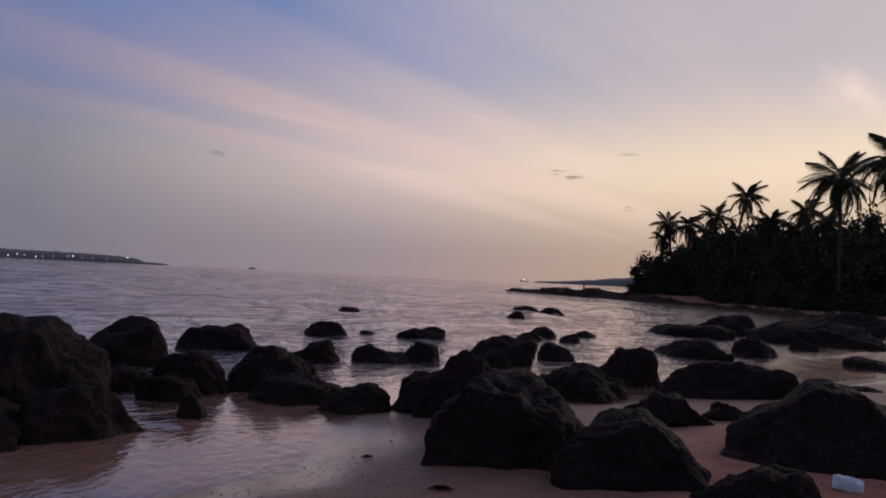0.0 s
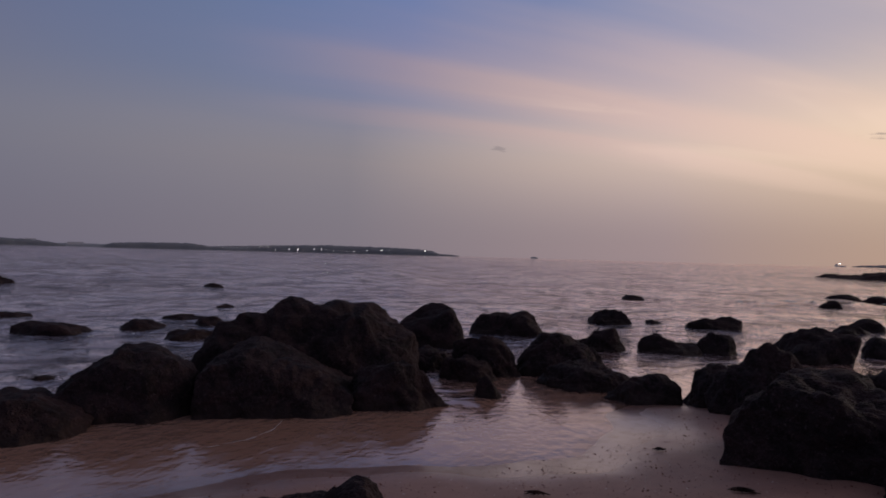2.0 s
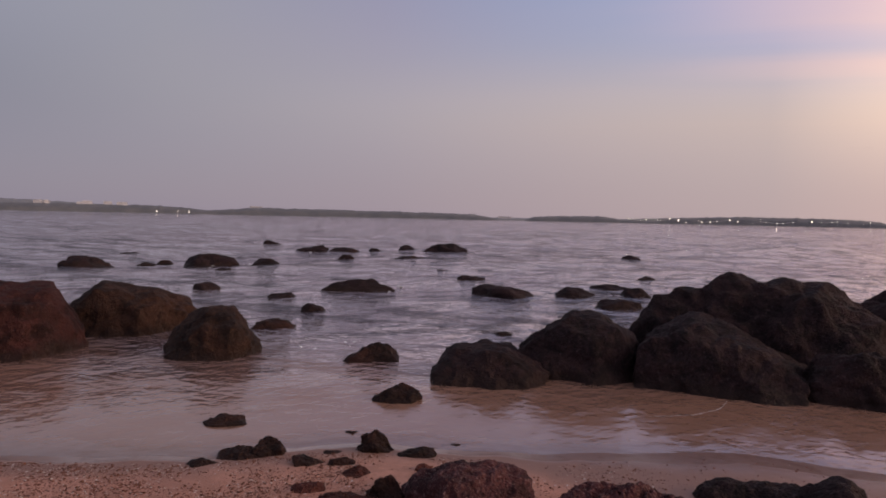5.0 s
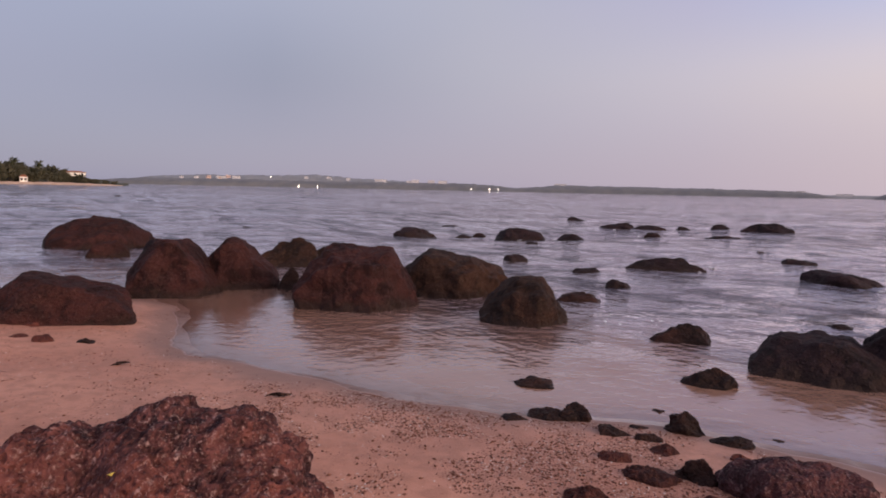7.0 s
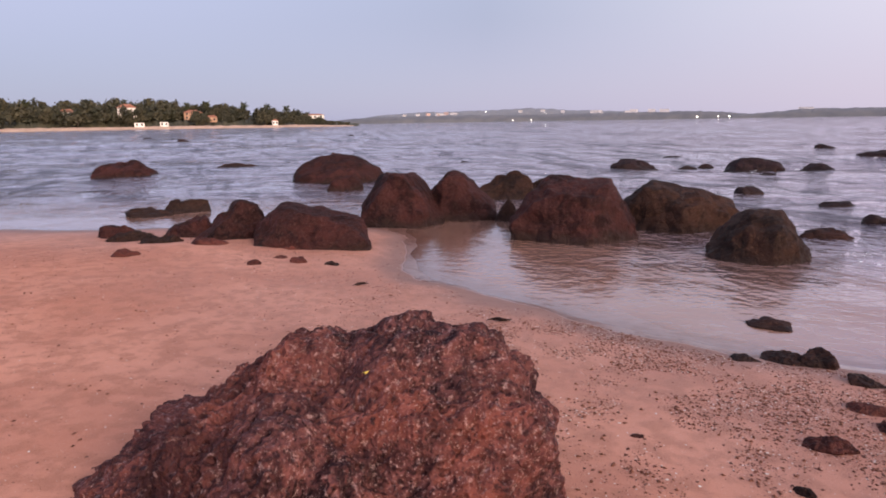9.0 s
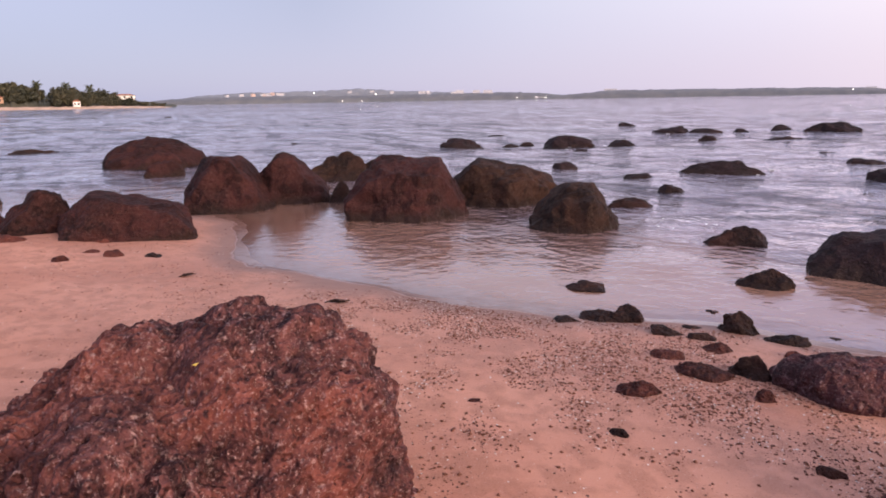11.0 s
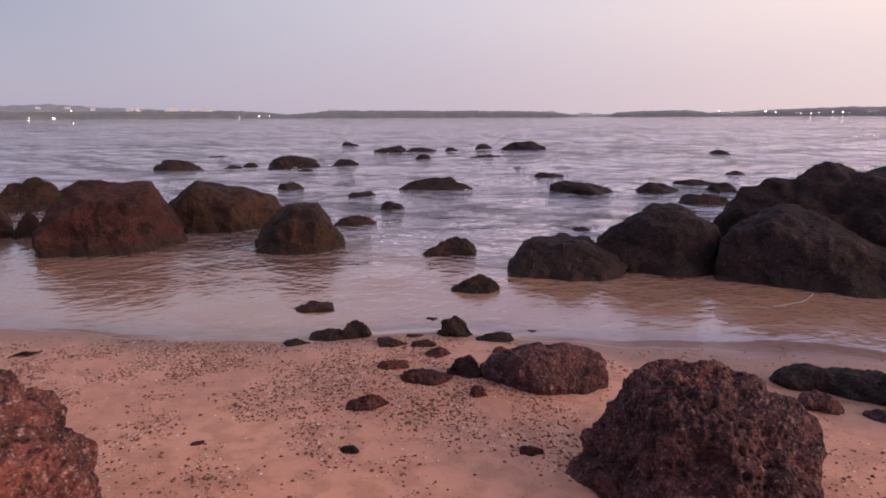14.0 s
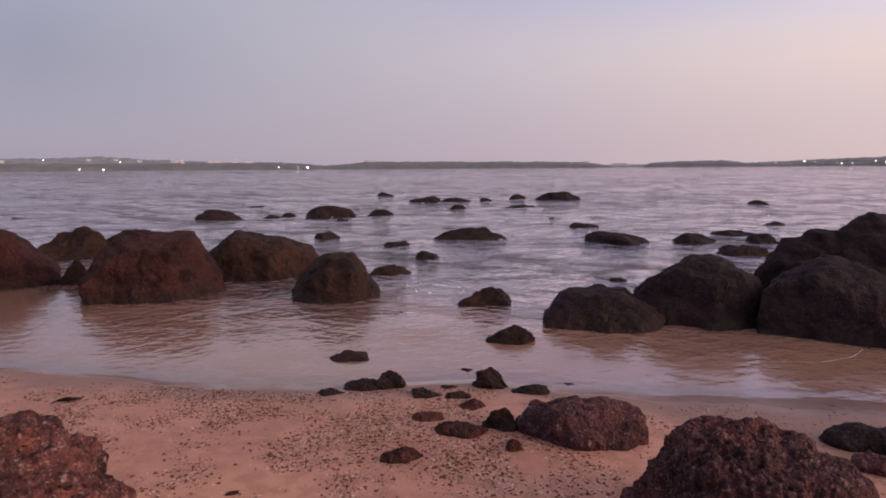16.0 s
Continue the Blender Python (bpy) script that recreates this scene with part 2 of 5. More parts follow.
def water_material():
    m, N = material("sea_water")
    p = here(N)
    known = N.add("ShaderNodeAttribute")
    known.attribute_name = "depth"
    depth = known.outputs["Fac"]
    squash = N.add("ShaderNodeMapping")
    N.put(squash.inputs["Vector"], p)
    squash.inputs["Rotation"].default_value = (0, 0, radians(-25))
    squash.inputs["Scale"].default_value = (1.0, 0.72, 1.0)
    q = squash.outputs[0]
    open_sea = N.span(depth, 0.03, 0.32)
    swell = N.noise(q, 0.16, 3.0, 0.55, 0.4)
    chop = N.noise(q, 1.1, 4.0, 0.6, 0.5)
    ripple = N.noise(q, 8.0, 3.0, 0.5, 0.3)
    b = N.bump(swell, N.math("MULTIPLY", open_sea, 0.3), 1.1)
    b = N.bump(chop, N.math("MULTIPLY_ADD", open_sea, 0.5, 0.03), 0.38, b)
    b = N.bump(ripple, N.math("MULTIPLY_ADD", open_sea, 0.8, 0.15), 0.05, b)
    drawn = N.vec("MULTIPLY", q, (1.0, 0.90, 1.0))
    # long low crests rolling in towards the beach
    rolled = N.add("ShaderNodeCombineXYZ")
    N.put(rolled.inputs[0], N.math("MULTIPLY", N.vec("DOT_PRODUCT", p, (0.82, 0.57, 0.0)), 0.24))
    N.put(rolled.inputs[1], N.vec("DOT_PRODUCT", p, (-0.57, 0.82, 0.0)))
    crest = N.noise(rolled.outputs[0], 0.75, 4.0, 0.6, 0.5)
    b = N.bump(crest, N.math("MULTIPLY", open_sea, 0.5), 0.42, b)
    # dark wave faces painted in: noise dashes darken the water and dim its reflection
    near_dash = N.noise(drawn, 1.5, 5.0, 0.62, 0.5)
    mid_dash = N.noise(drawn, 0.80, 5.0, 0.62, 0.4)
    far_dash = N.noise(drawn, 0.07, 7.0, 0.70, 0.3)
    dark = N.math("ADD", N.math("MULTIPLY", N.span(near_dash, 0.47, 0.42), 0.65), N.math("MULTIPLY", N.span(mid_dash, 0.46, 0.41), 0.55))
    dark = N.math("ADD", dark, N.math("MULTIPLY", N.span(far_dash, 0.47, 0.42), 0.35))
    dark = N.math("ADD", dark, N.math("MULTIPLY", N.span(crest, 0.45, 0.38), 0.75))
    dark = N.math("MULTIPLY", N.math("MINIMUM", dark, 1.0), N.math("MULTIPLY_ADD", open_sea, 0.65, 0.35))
    dash_gloss = N.math("MULTIPLY_ADD", dark, -0.70, 1.5)
    fres = N.add("ShaderNodeFresnel")
    fres.inputs["IOR"].default_value = 1.48
    N.put(fres.inputs["Normal"], b)
    clear = N.add("ShaderNodeBsdfTransparent")
    clear.inputs[0].default_value = (0.97, 0.95, 0.92, 1)
    silt = N.add("ShaderNodeBsdfDiffuse")
    # the dashes' painted shade goes into the water's own colour here
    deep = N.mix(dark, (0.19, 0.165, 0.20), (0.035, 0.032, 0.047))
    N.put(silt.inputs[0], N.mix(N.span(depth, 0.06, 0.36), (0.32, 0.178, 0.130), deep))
    body = N.add("ShaderNodeMixShader")
    N.put(body.inputs[0], N.span(depth, -0.05, 0.045, 0.0, 0.97)), N.put(body.inputs[1], clear.outputs[0]), N.put(body.inputs[2], silt.outputs[0])
    gloss = N.add("ShaderNodeBsdfGlossy")
    gloss.inputs["Color"].default_value = (1.0, 0.93, 0.95, 1)
    N.put(gloss.inputs["Roughness"], N.math("MULTIPLY_ADD", open_sea, -0.06, 0.11)), N.put(gloss.inputs["Normal"], b)
    top = N.add("ShaderNodeMixShader")
    N.put(top.inputs[0], N.math("MULTIPLY", fres.outputs[0], dash_gloss)), N.put(top.inputs[1], body.outputs[0]), N.put(top.inputs[2], gloss.outputs[0])
    N.put(N.add("ShaderNodeOutputMaterial").inputs[0], top.outputs[0])
    return m


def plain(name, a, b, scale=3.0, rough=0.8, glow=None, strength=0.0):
    """Two tones broken up by noise; glow for lamps, and as painted haze on far land and walls."""
    m, N = material(name)
    c = N.mix(N.span(N.noise(here(N), scale, 4.0, 0.6), 0.35, 0.65), a, b)
    p = N.add("ShaderNodeBsdfPrincipled")
    N.put(p.inputs["Base Color"], c), N.put(p.inputs["Roughness"], rough)
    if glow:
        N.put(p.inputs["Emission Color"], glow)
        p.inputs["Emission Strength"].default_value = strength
    N.put(N.add("ShaderNodeOutputMaterial").inputs[0], p.outputs[0])
    return m


SAND, WATER = sand_material(), water_material()
LEAF = plain("dark_foliage", (0.030, 0.038, 0.020), (0.062, 0.066, 0.034), 0.5, 0.9)
FROND = plain("palm_frond", (0.030, 0.040, 0.015), (0.070, 0.070, 0.028), 2.0, 0.6)
BARK = plain("palm_bark", (0.05, 0.040, 0.032), (0.10, 0.08, 0.062), 6.0, 0.9)
SHORE_LEAF = plain("shore_foliage", (0.030, 0.033, 0.019), (0.068, 0.062, 0.036), 0.12, 0.8)
# distance haze painted into the far land as a faint bluish glow
HAZED_LAND = plain("far_woods", (0.050, 0.055, 0.060), (0.085, 0.085, 0.085), 0.02, 0.9, (0.15, 0.145, 0.20), 0.32)
HAZED_HILL = plain("far_hill", (0.07, 0.075, 0.08), (0.11, 0.11, 0.11), 0.02, 0.9, (0.20, 0.20, 0.27), 0.45)
PLASTER = plain("white_plaster", (0.70, 0.67, 0.64), (0.82, 0.80, 0.77), 0.5, 0.8)
ROOF = plain("red_roof_tiles", (0.26, 0.10, 0.06), (0.38, 0.16, 0.10), 0.6, 0.85)
PANE = plain("dark_pane", (0.03, 0.035, 0.04), (0.05, 0.05, 0.06), 1.0, 0.15)
LAMP = plain("lamp_glow", (0.9, 0.9, 0.8), (1.0, 0.95, 0.85), 1.0, 0.5, (1.0, 0.93, 0.80), 16.0)
SHORE_SAND = plain("shore_sand", (0.44, 0.30, 0.22), (0.58, 0.41, 0.31), 0.3, 0.9)

# ---------------------------------------------------------------- ground and sea
SHORE = [(-3, -400), (-6, -40), (-7.5, -14), (-8.9, -8.6), (-9.6, -6), (-9.9, -3.6), (-9.0, -2.9), (-7.9, -2.65),
         (-6.65, -2.05), (-6.0, -1.45), (-5.55, -0.6), (-5.15, 0.2), (-4.85, 0.7), (-4.7, 1.55), (-4.2, 2.3),
         (-3.7, 2.9), (-3.5, 3.5), (-3.2, 4.3), (-2.5, 4.9), (-1.4, 5.9), (-0.95, 7.1), (-1.3, 8.2), (0, 9.2),
         (2.5, 10.5), (5.5, 12.2), (9, 14.5), (15, 20), (22, 34), (27, 53), (26, 70), (21, 84), (17, 100),
         (60, 140), (400, 160), (900, 160), (900, -400)]


def lattice(ix, iy, iz, seed):
    """Random values in -1..1 on whole-number places."""
    h = (ix * 73856093) ^ (iy * 19349663) ^ (iz * 83492791) ^ (seed * 2654435761)
    h = (h ^ (h >> 13)) * 1274126177 & 0x7FFFFFFF
    h = (h ^ (h >> 15)) * 668265263 & 0x7FFFFFFF
    return ((h >> 7) & 0xFFFF) / 32767.5 - 1


def vnoise(p, seed=0):
    """Smooth value noise at the rows of p."""
    i = np.floor(p).astype(np.int64)
    f = p - i
    f = f * f * (3 - 2 * f)
    out = 0
    for a in (0, 1):
        for b in (0, 1):
            for c in (0, 1):
                w = (f[:, 0] if a else 1 - f[:, 0]) * (f[:, 1] if b else 1 - f[:, 1]) * (f[:, 2] if c else 1 - f[:, 2])
                out = out + w * lattice(i[:, 0] + a, i[:, 1] + b, i[:, 2] + c, seed)
    return out


def fbm(p, seed=0, octaves=4, gain=0.5):
    out, amp, q = 0, 1.0, np.array(p, dtype=float)
    for k in range(octaves):
        out = out + amp * vnoise(q, seed + 17 * k)
        q, amp = q * 2.03 + 5.3, amp * gain
    return out


def inland(x, y):
    """Metres from the waterline: positive on the beach, negative out at sea."""
    px, py = np.asarray(x, float), np.asarray(y, float)
    best = np.full(px.shape, 1e18)
    inside = np.zeros(px.shape, bool)
    for (ax, ay), (bx, by) in zip(SHORE, SHORE[1:] + SHORE[:1]):
        dx, dy = bx - ax, by - ay
        t = np.clip(((px - ax) * dx + (py - ay) * dy) / (dx * dx + dy * dy), 0, 1)
        best = np.minimum(best, (px - ax - t * dx) ** 2 + (py - ay - t * dy) ** 2)
        if ay != by:
            inside ^= ((ay > py) != (by > py)) & (px < (bx - ax) * (py - ay) / (by - ay) + ax)
    return np.where(inside, 1, -1) * np.sqrt(best)


def ground_height(x, y):
    s = inland(x, y)
    p = np.stack([x, y, np.zeros_like(x)], 1)
    s = s + 0.16 * fbm(p * 0.7, 41, 2) + 0.045 * fbm(p * 2.6, 42, 2)
    up = 0.52 * (1 - np.exp(-np.maximum(s, 0) * 0.19))
    bank = np.clip((s - 5) / 8, 0, 1) * np.clip((y - 22) / 10, 0, 1) * 0.9
    down = -2.6 * (1 - np.exp(np.minimum(s, 0) * 0.028))
    return up + bank + down + 0.018 * fbm(p * 0.9, 3, 3) * np.clip(0.3 + np.abs(s) * 0.4, 0, 1)


def mesh_from(name, verts, faces, mat, smooth=True):
    me = bpy.data.meshes.new(name)
    me.from_pydata(np.asarray(verts).tolist(), [], np.asarray(faces).tolist() if isinstance(faces, np.ndarray) else faces)
    if smooth:
        me.polygons.foreach_set("use_smooth", np.ones(len(me.polygons), bool))
    me.materials.append(mat)
    return me


def sheet(near, far, rings, step, radius=None):
    """A round sheet in polar rows about the standpoint, fine over the bay and coarse behind."""
    yaw = np.concatenate([np.arange(-62, 168, step), np.arange(168, 298, 2.5)])
    if radius is None:
        radius = near * (far / near) ** (np.arange(rings) / (rings - 1))
    a, r = np.meshgrid(np.radians(yaw), radius)
    n = len(yaw)
    x, y = (-np.sin(a) * r).ravel(), (np.cos(a) * r).ravel()
    i, j = np.meshgrid(np.arange(rings - 1), np.arange(n), indexing="ij")
    k = (j + 1) % n
    quads = np.stack([i * n + j, (i + 1) * n + j, (i + 1) * n + k, i * n + k], -1).reshape(-1, 4)
    fan = [[j, (j + 1) % n, rings * n] for j in range(n)]
    return np.append(x, 0.0), np.append(y, 0.0), quads.tolist() + fan


x, y, quads = sheet(0.3, 4900, 310, 0.45)
z = ground_height(x, y)
tagged(new("ground", mesh_from("ground", np.stack([x, y, z], 1), quads, SAND)), "pinkish tan sand, dry and pebbly above, dark and glistening at the water", "beach", kind="structure")

reach = [1.2]
while reach[-1] < 4900:
    reach.append(reach[-1] + min(max(0.13, reach[-1] ** 2 / 3200), 0.09 * reach[-1]))
x, y, quads = sheet(1.2, reach[-1], len(reach), 0.36, np.array(reach))
s = -inland(x, y)
r = np.hypot(x, y)
along, athwart = x * 0.90 + y * 0.42, y * 0.90 - x * 0.42
z = 0 * x
# four sizes of short-crested wave: length, how drawn out along the crest, height, where it fades from sight
for k, (length, drawn, height, fade) in enumerate(((0.7, 1.6, 0.014, 24), (1.6, 2.0, 0.038, 60), (4.2, 2.8, 0.15, 150), (12.0, 3.6, 0.30, 420))):
    bent = 0.25 * length * vnoise(np.stack([along / (length * 5), athwart / (length * 5), 0 * x + k], 1), 70 + k)
    q = np.stack([(along + bent) / length, athwart / (length * drawn) + 3.7 * k, 0 * x + 0.5], 1)
    lift = 0.68 - 2 * np.abs(vnoise(q * 0.8, 5 + 3 * k)) + 0.35 * vnoise(q * 2.1, 6 + 3 * k)
    z += height * lift * np.clip((s - 0.4 - 0.3 * length) / (4 + 2.5 * length), 0, 1) * np.clip(1.6 - r / fade, 0, 1)
z += 0.004 * fbm(np.stack([along, athwart, 0 * x], 1) * 1.6, 12, 2) * np.clip(s / 2, 0, 1) * np.clip(60 / np.maximum(r, 1), 0, 1)
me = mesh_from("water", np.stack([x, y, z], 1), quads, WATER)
me.attributes.new("depth", "FLOAT", "POINT").data.foreach_set("value", np.maximum(0, -ground_height(x, y)))
tagged(new("water", me), "calm grey-violet sea with small waves, shallow over sand", "sea", kind="structure")


# ---------------------------------------------------------------- rocks
BALLS = {}


def ball(n):
    if n not in BALLS:
        bm = bmesh.new()
        bmesh.ops.create_icosphere(bm, subdivisions=n, radius=1)
        v = np.array([q.co for q in bm.verts])
        f = np.array([[q.index for q in t.verts] for t in bm.faces])
        bm.free()
        BALLS[n] = (v / np.linalg.norm(v, axis=1)[:, None], f)
    return BALLS[n]


def pitted(p, seed):
    """Distance to the nearest of scattered points, about 0 to 1: the holes of laterite."""
    i = np.floor(p).astype(np.int64)
    best = np.full(len(p), 9.0)
    for a in (-1, 0, 1):
        for b in (-1, 0, 1):
            for c in (-1, 0, 1):
                q = i + np.array([a, b, c])
                o = np.stack([q[:, k] + 0.5 + 0.45 * lattice(q[:, 0], q[:, 1], q[:, 2], seed + 31 * k) for k in range(3)], 1)
                best = np.minimum(best, ((p - o) ** 2).sum(1))
    return np.sqrt(best)


def boulder_shape(n, w, d, h, seed, lobes=None, facets=9, rough=1.0, pits=0.0, bury=0.4, taper=0.16, cuts=None):
    """A worn boulder w wide, d deep and h high above its foot, whose foot lies at z = 0. lobes: (x, y, rx, ry, height) humps.
    cuts: worn faces (compass degrees, lift in degrees, reach) that shave a unit block."""
    u, f = ball(n)
    rng = np.random.default_rng(seed)
    if lobes:
        total = 0
        for cx, cy, rx, ry, top in lobes:
            e = np.array([rx, ry, top])
            c = np.array([cx, cy, 0.0]) / e
            q = u / e
            A, B, C = (q * q).sum(1), (q @ c), (c @ c) - 1
            disc = B * B - A * C
            t = np.where(disc > 0, (B + np.sqrt(np.maximum(disc, 0))) / A, 0)
            total = total + np.maximum(t, 0.02) ** 9
        v = u * (total ** (1 / 9))[:, None]
        for _ in range(facets):
            nrm = rng.normal(size=3)
            nrm[2] = abs(nrm[2])
            nrm /= np.linalg.norm(nrm)
            reach = (v @ nrm)
            over = reach - rng.uniform(0.80, 0.97) * reach.max()
            v = v - nrm * (np.maximum(over, 0) * 0.8)[:, None]
        size = np.ptp(v[:, 0])
        v *= (1 + 0.07 * fbm(v / size * 4 + seed, seed, 3))[:, None]
    else:
        k = 8.0 if cuts else rng.uniform(2.3, 3.3)
        r = (np.abs(u) ** k).sum(1) ** (-1 / k)
        faces = [(radians(a), radians(e), reach) for a, e, reach in cuts or ()]
        for _ in range(0 if cuts else facets):
            nrm = rng.normal(size=3)
            nrm[2] = abs(nrm[2]) * 0.8
            nrm /= np.linalg.norm(nrm)
            faces.append((math.atan2(nrm[1], nrm[0]), math.asin(nrm[2]), rng.uniform(0.62, 0.94)))
        keen = 60 if cuts else 36
        for a, e, reach in faces:
            cut = reach / np.maximum(u @ np.array([math.cos(a) * math.cos(e), math.sin(a) * math.cos(e), math.sin(e)]), 0.05)
            r = -np.log(np.exp(-keen * r) + np.exp(-keen * np.minimum(cut, 4))) / keen
        v = u * r[:, None] * (1 + (0.035 if cuts else 0.12) * fbm(u * 1.4 + seed * 1.7, seed, 3))[:, None]
        if not cuts:
            high = np.clip(v[:, 2] / v[:, 2].max(), 0, 1)
            v[:, :2] *= (1 - taper * high ** 1.3)[:, None]
            v[:, 0] += high * rng.uniform(-0.18, 0.18)
        v[:, 0] *= w / np.ptp(v[:, 0])
        v[:, 1] *= d / np.ptp(v[:, 1])
        v[:, 0] -= (v[:, 0].max() + v[:, 0].min()) / 2
        v[:, 2] *= h / v[:, 2].max()
    s = min(w, d, 2 * h)
    nrm = v / np.linalg.norm(v / np.array([w, d, 2 * h]), axis=1)[:, None] / np.array([w, d, 2 * h]) ** 2 * s
    nrm /= np.linalg.norm(nrm, axis=1)[:, None]
    bumps = 0.06 * fbm(v / s * 2.6 + seed, seed + 3, 4) - 0.03 * np.abs(fbm(v / s * 4.5 + seed, seed + 4, 3)) + 0.018 * fbm(v / s * 11 + seed, seed + 5, 3)
    if n > 4:
        bumps = bumps + 0.07 * (0.5 - pitted(v / s * 2.4 + seed, seed + 6)) + 0.03 * (0.5 - pitted(v / s * 6.0 + seed, seed + 7))
    v = v + nrm * (bumps * s * rough)[:, None]
    if pits:
        hole = pitted(v * 23 + seed, seed)
        coarse = pitted(v * 9.5 + seed, seed + 9)
        fine = pitted(v * 46 + seed, seed + 11)
        dent = 0.022 * np.clip(1 - hole / 0.5, 0, 1) + 0.026 * np.clip(1 - coarse / 0.55, 0, 1) ** 1.5 + 0.013 * np.clip(1 - fine / 0.5, 0, 1)
        v = v + nrm * (pits * (0.009 * fbm(v * 26, seed + 8, 3) + 0.016 * fbm(v * 6, seed + 10, 2) + 0.012 - dent))[:, None]
    v[:, 2] = np.where(v[:, 2] < 0, v[:, 2] * bury, v[:, 2])
    return v, f


LOOKS = {
    "rust": "large rust-red laterite boulder full of pits, on dry sand",
    "red": "dull red laterite boulder at the edge of the sea",
    "brown": "brown laterite boulder with a dark wet foot in shallow water",
    "purple": "purplish brown pitted laterite boulder lying on the sand",
    "dark": "dark weathered laterite boulder standing in shallow sea",
    "darkwet": "small black wet rock at the waterline",
    "redstone": "small rust-red laterite stone on the sand",
}


def rock(x, y, z, w, d, h, rz, seed, look_of, n=5, label="", name="boulder", **shape):
    v, f = boulder_shape(n, w if "cuts" in shape else w * 1.17, d * 1.1, h, seed, **shape)
    ob = new(name, mesh_from(name, v, f, ROCK[look_of]))
    ob.matrix_world = pose(x, y, z, 0, 0, rz)
    return tagged(ob, label or LOOKS[look_of], "rock", "rocks along the shore")


def stone(x, y, z, w, d, h, rz, seed, look_of, n=4):
    v, f = boulder_shape(min(n, 5), w * 1.15, d * 1.1, h * 0.9, seed, facets=8, rough=1.6)
    ob = new("stone", mesh_from("stone", v, f, ROCK[look_of]))
    ob.matrix_world = pose(x, y, z - 0.004, 0, 0, rz)
    return tagged(ob, LOOKS[look_of], "stone", "stones on the beach")


rock(-36.82, 9.76, 0.00, 1.11, 0.89, 0.33, 75, 1, "dark", 4)
rock(-30.25, 10.09, 0.00, 1.72, 1.37, 0.37, 71, 2, "dark", 5)
rock(-29.56, 11.24, 0.00, 1.53, 1.21, 0.27, 69, 3, "dark", 4)
rock(-23.41, 9.03, 0.00, 0.81, 0.65, 0.32, 69, 4, "dark", 4)
rock(-28.62, 12.54, 0.00, 0.87, 0.70, 0.27, 66, 5, "dark", 4)
rock(-28.43, 14.22, 0.00, 1.29, 1.03, 0.41, 63, 6, "dark", 4)
rock(-26.64, 15.11, 0.00, 2.12, 1.67, 0.58, 60, 7, "dark", 5)
rock(-22.28, 11.13, 0.00, 1.61, 1.27, 0.28, 63, 8, "dark", 5)
rock(-24.32, 10.86, 0.00, 0.77, 0.62, 0.17, 66, 9, "dark", 4)
rock(-22.85, 4.00, 0.00, 1.59, 1.26, 0.44, 80, 10, "dark", 5)
rock(-21.87, 5.55, 0.00, 1.04, 0.83, 0.30, 76, 11, "dark", 4)
rock(-19.92, 3.85, 0.00, 0.68, 0.54, 0.15, 79, 12, "dark", 4)
rock(-23.81, 0.32, 0.00, 1.40, 1.11, 0.32, 89, 13, "dark", 5)
rock(-27.82, 1.95, 0.00, 0.85, 0.68, 0.21, 86, 14, "dark", 4)
rock(-23.73, 2.09, 0.00, 0.56, 0.45, 0.10, 85, 15, "dark", 4)
rock(-24.24, 2.73, 0.00, 0.46, 0.37, 0.13, 83, 16, "dark", 4)
rock(-17.51, 9.93, 0.00, 0.60, 0.48, 0.17, 60, 17, "dark", 4)
rock(-15.16, 9.31, 0.00, 0.93, 0.74, 0.20, 58, 18, "dark", 5)
rock(-14.29, 5.63, 0.00, 1.74, 1.35, 0.31, 68, 19, "dark", 5)
rock(-13.42, 3.76, 0.00, 0.65, 0.52, 0.14, 74, 20, "dark", 4)
rock(-11.55, 3.79, 0.00, 0.47, 0.38, 0.16, 72, 21, "dark", 4)
rock(-15.64, 2.58, 0.00, 0.66, 0.53, 0.19, 80, 22, "dark", 4)
rock(-12.01, 8.45, 0.00, 1.52, 1.19, 0.27, 55, 23, "dark", 5)
rock(-11.51, 9.89, 0.00, 1.12, 0.88, 0.25, 49, 24, "dark", 5)
rock(-12.12, 11.71, 0.00, 1.02, 0.80, 0.18, 46, 25, "dark", 5)
rock(-10.86, 11.19, 0.00, 0.74, 0.59, 0.25, 44, 26, "dark", 4)
rock(-9.52, 9.39, 0.00, 0.86, 0.68, 0.21, 45, 27, "dark", 5)
rock(-13.42, 14.46, 0.00, 0.74, 0.59, 0.20, 43, 28, "dark", 4)
rock(-21.25, 21.64, 0.00, 0.96, 0.76, 0.29, 44, 29, "dark", 4)
rock(-23.12, 20.87, 0.00, 1.00, 0.80, 0.16, 48, 30, "dark", 4)
rock(-18.59, 18.04, 0.00, 0.41, 0.33, 0.14, 46, 31, "dark", 4)
rock(-8.02, 5.52, 0.00, 0.32, 0.25, 0.09, 55, 32, "dark", 4)
rock(-7.36, 3.18, 0.00, 0.67, 0.52, 0.21, 66, 33, "darkwet", 5)
rock(-5.65, 2.67, 0.00, 0.42, 0.33, 0.14, 64, 34, "darkwet", 5)
rock(-5.98, 3.95, 0.00, 1.28, 0.98, 0.34, 56, 203, "dark", 6, cuts=((0, 46, 0.88), (-94, 24, 0.84), (180, 28, 1.02), (-40, 25, 0.98), (-130, 45, 1.02)), rough=0.8)
rock(-5.78, 5.04, 0.00, 1.40, 1.07, 0.67, 48, 202, "dark", 6, cuts=((176, 52, 0.92), (0, 54, 1.0), (0, 14, 0.97), (-104, 20, 0.84), (-52, 20, 0.92), (-80, 58, 0.98)), rough=0.8)
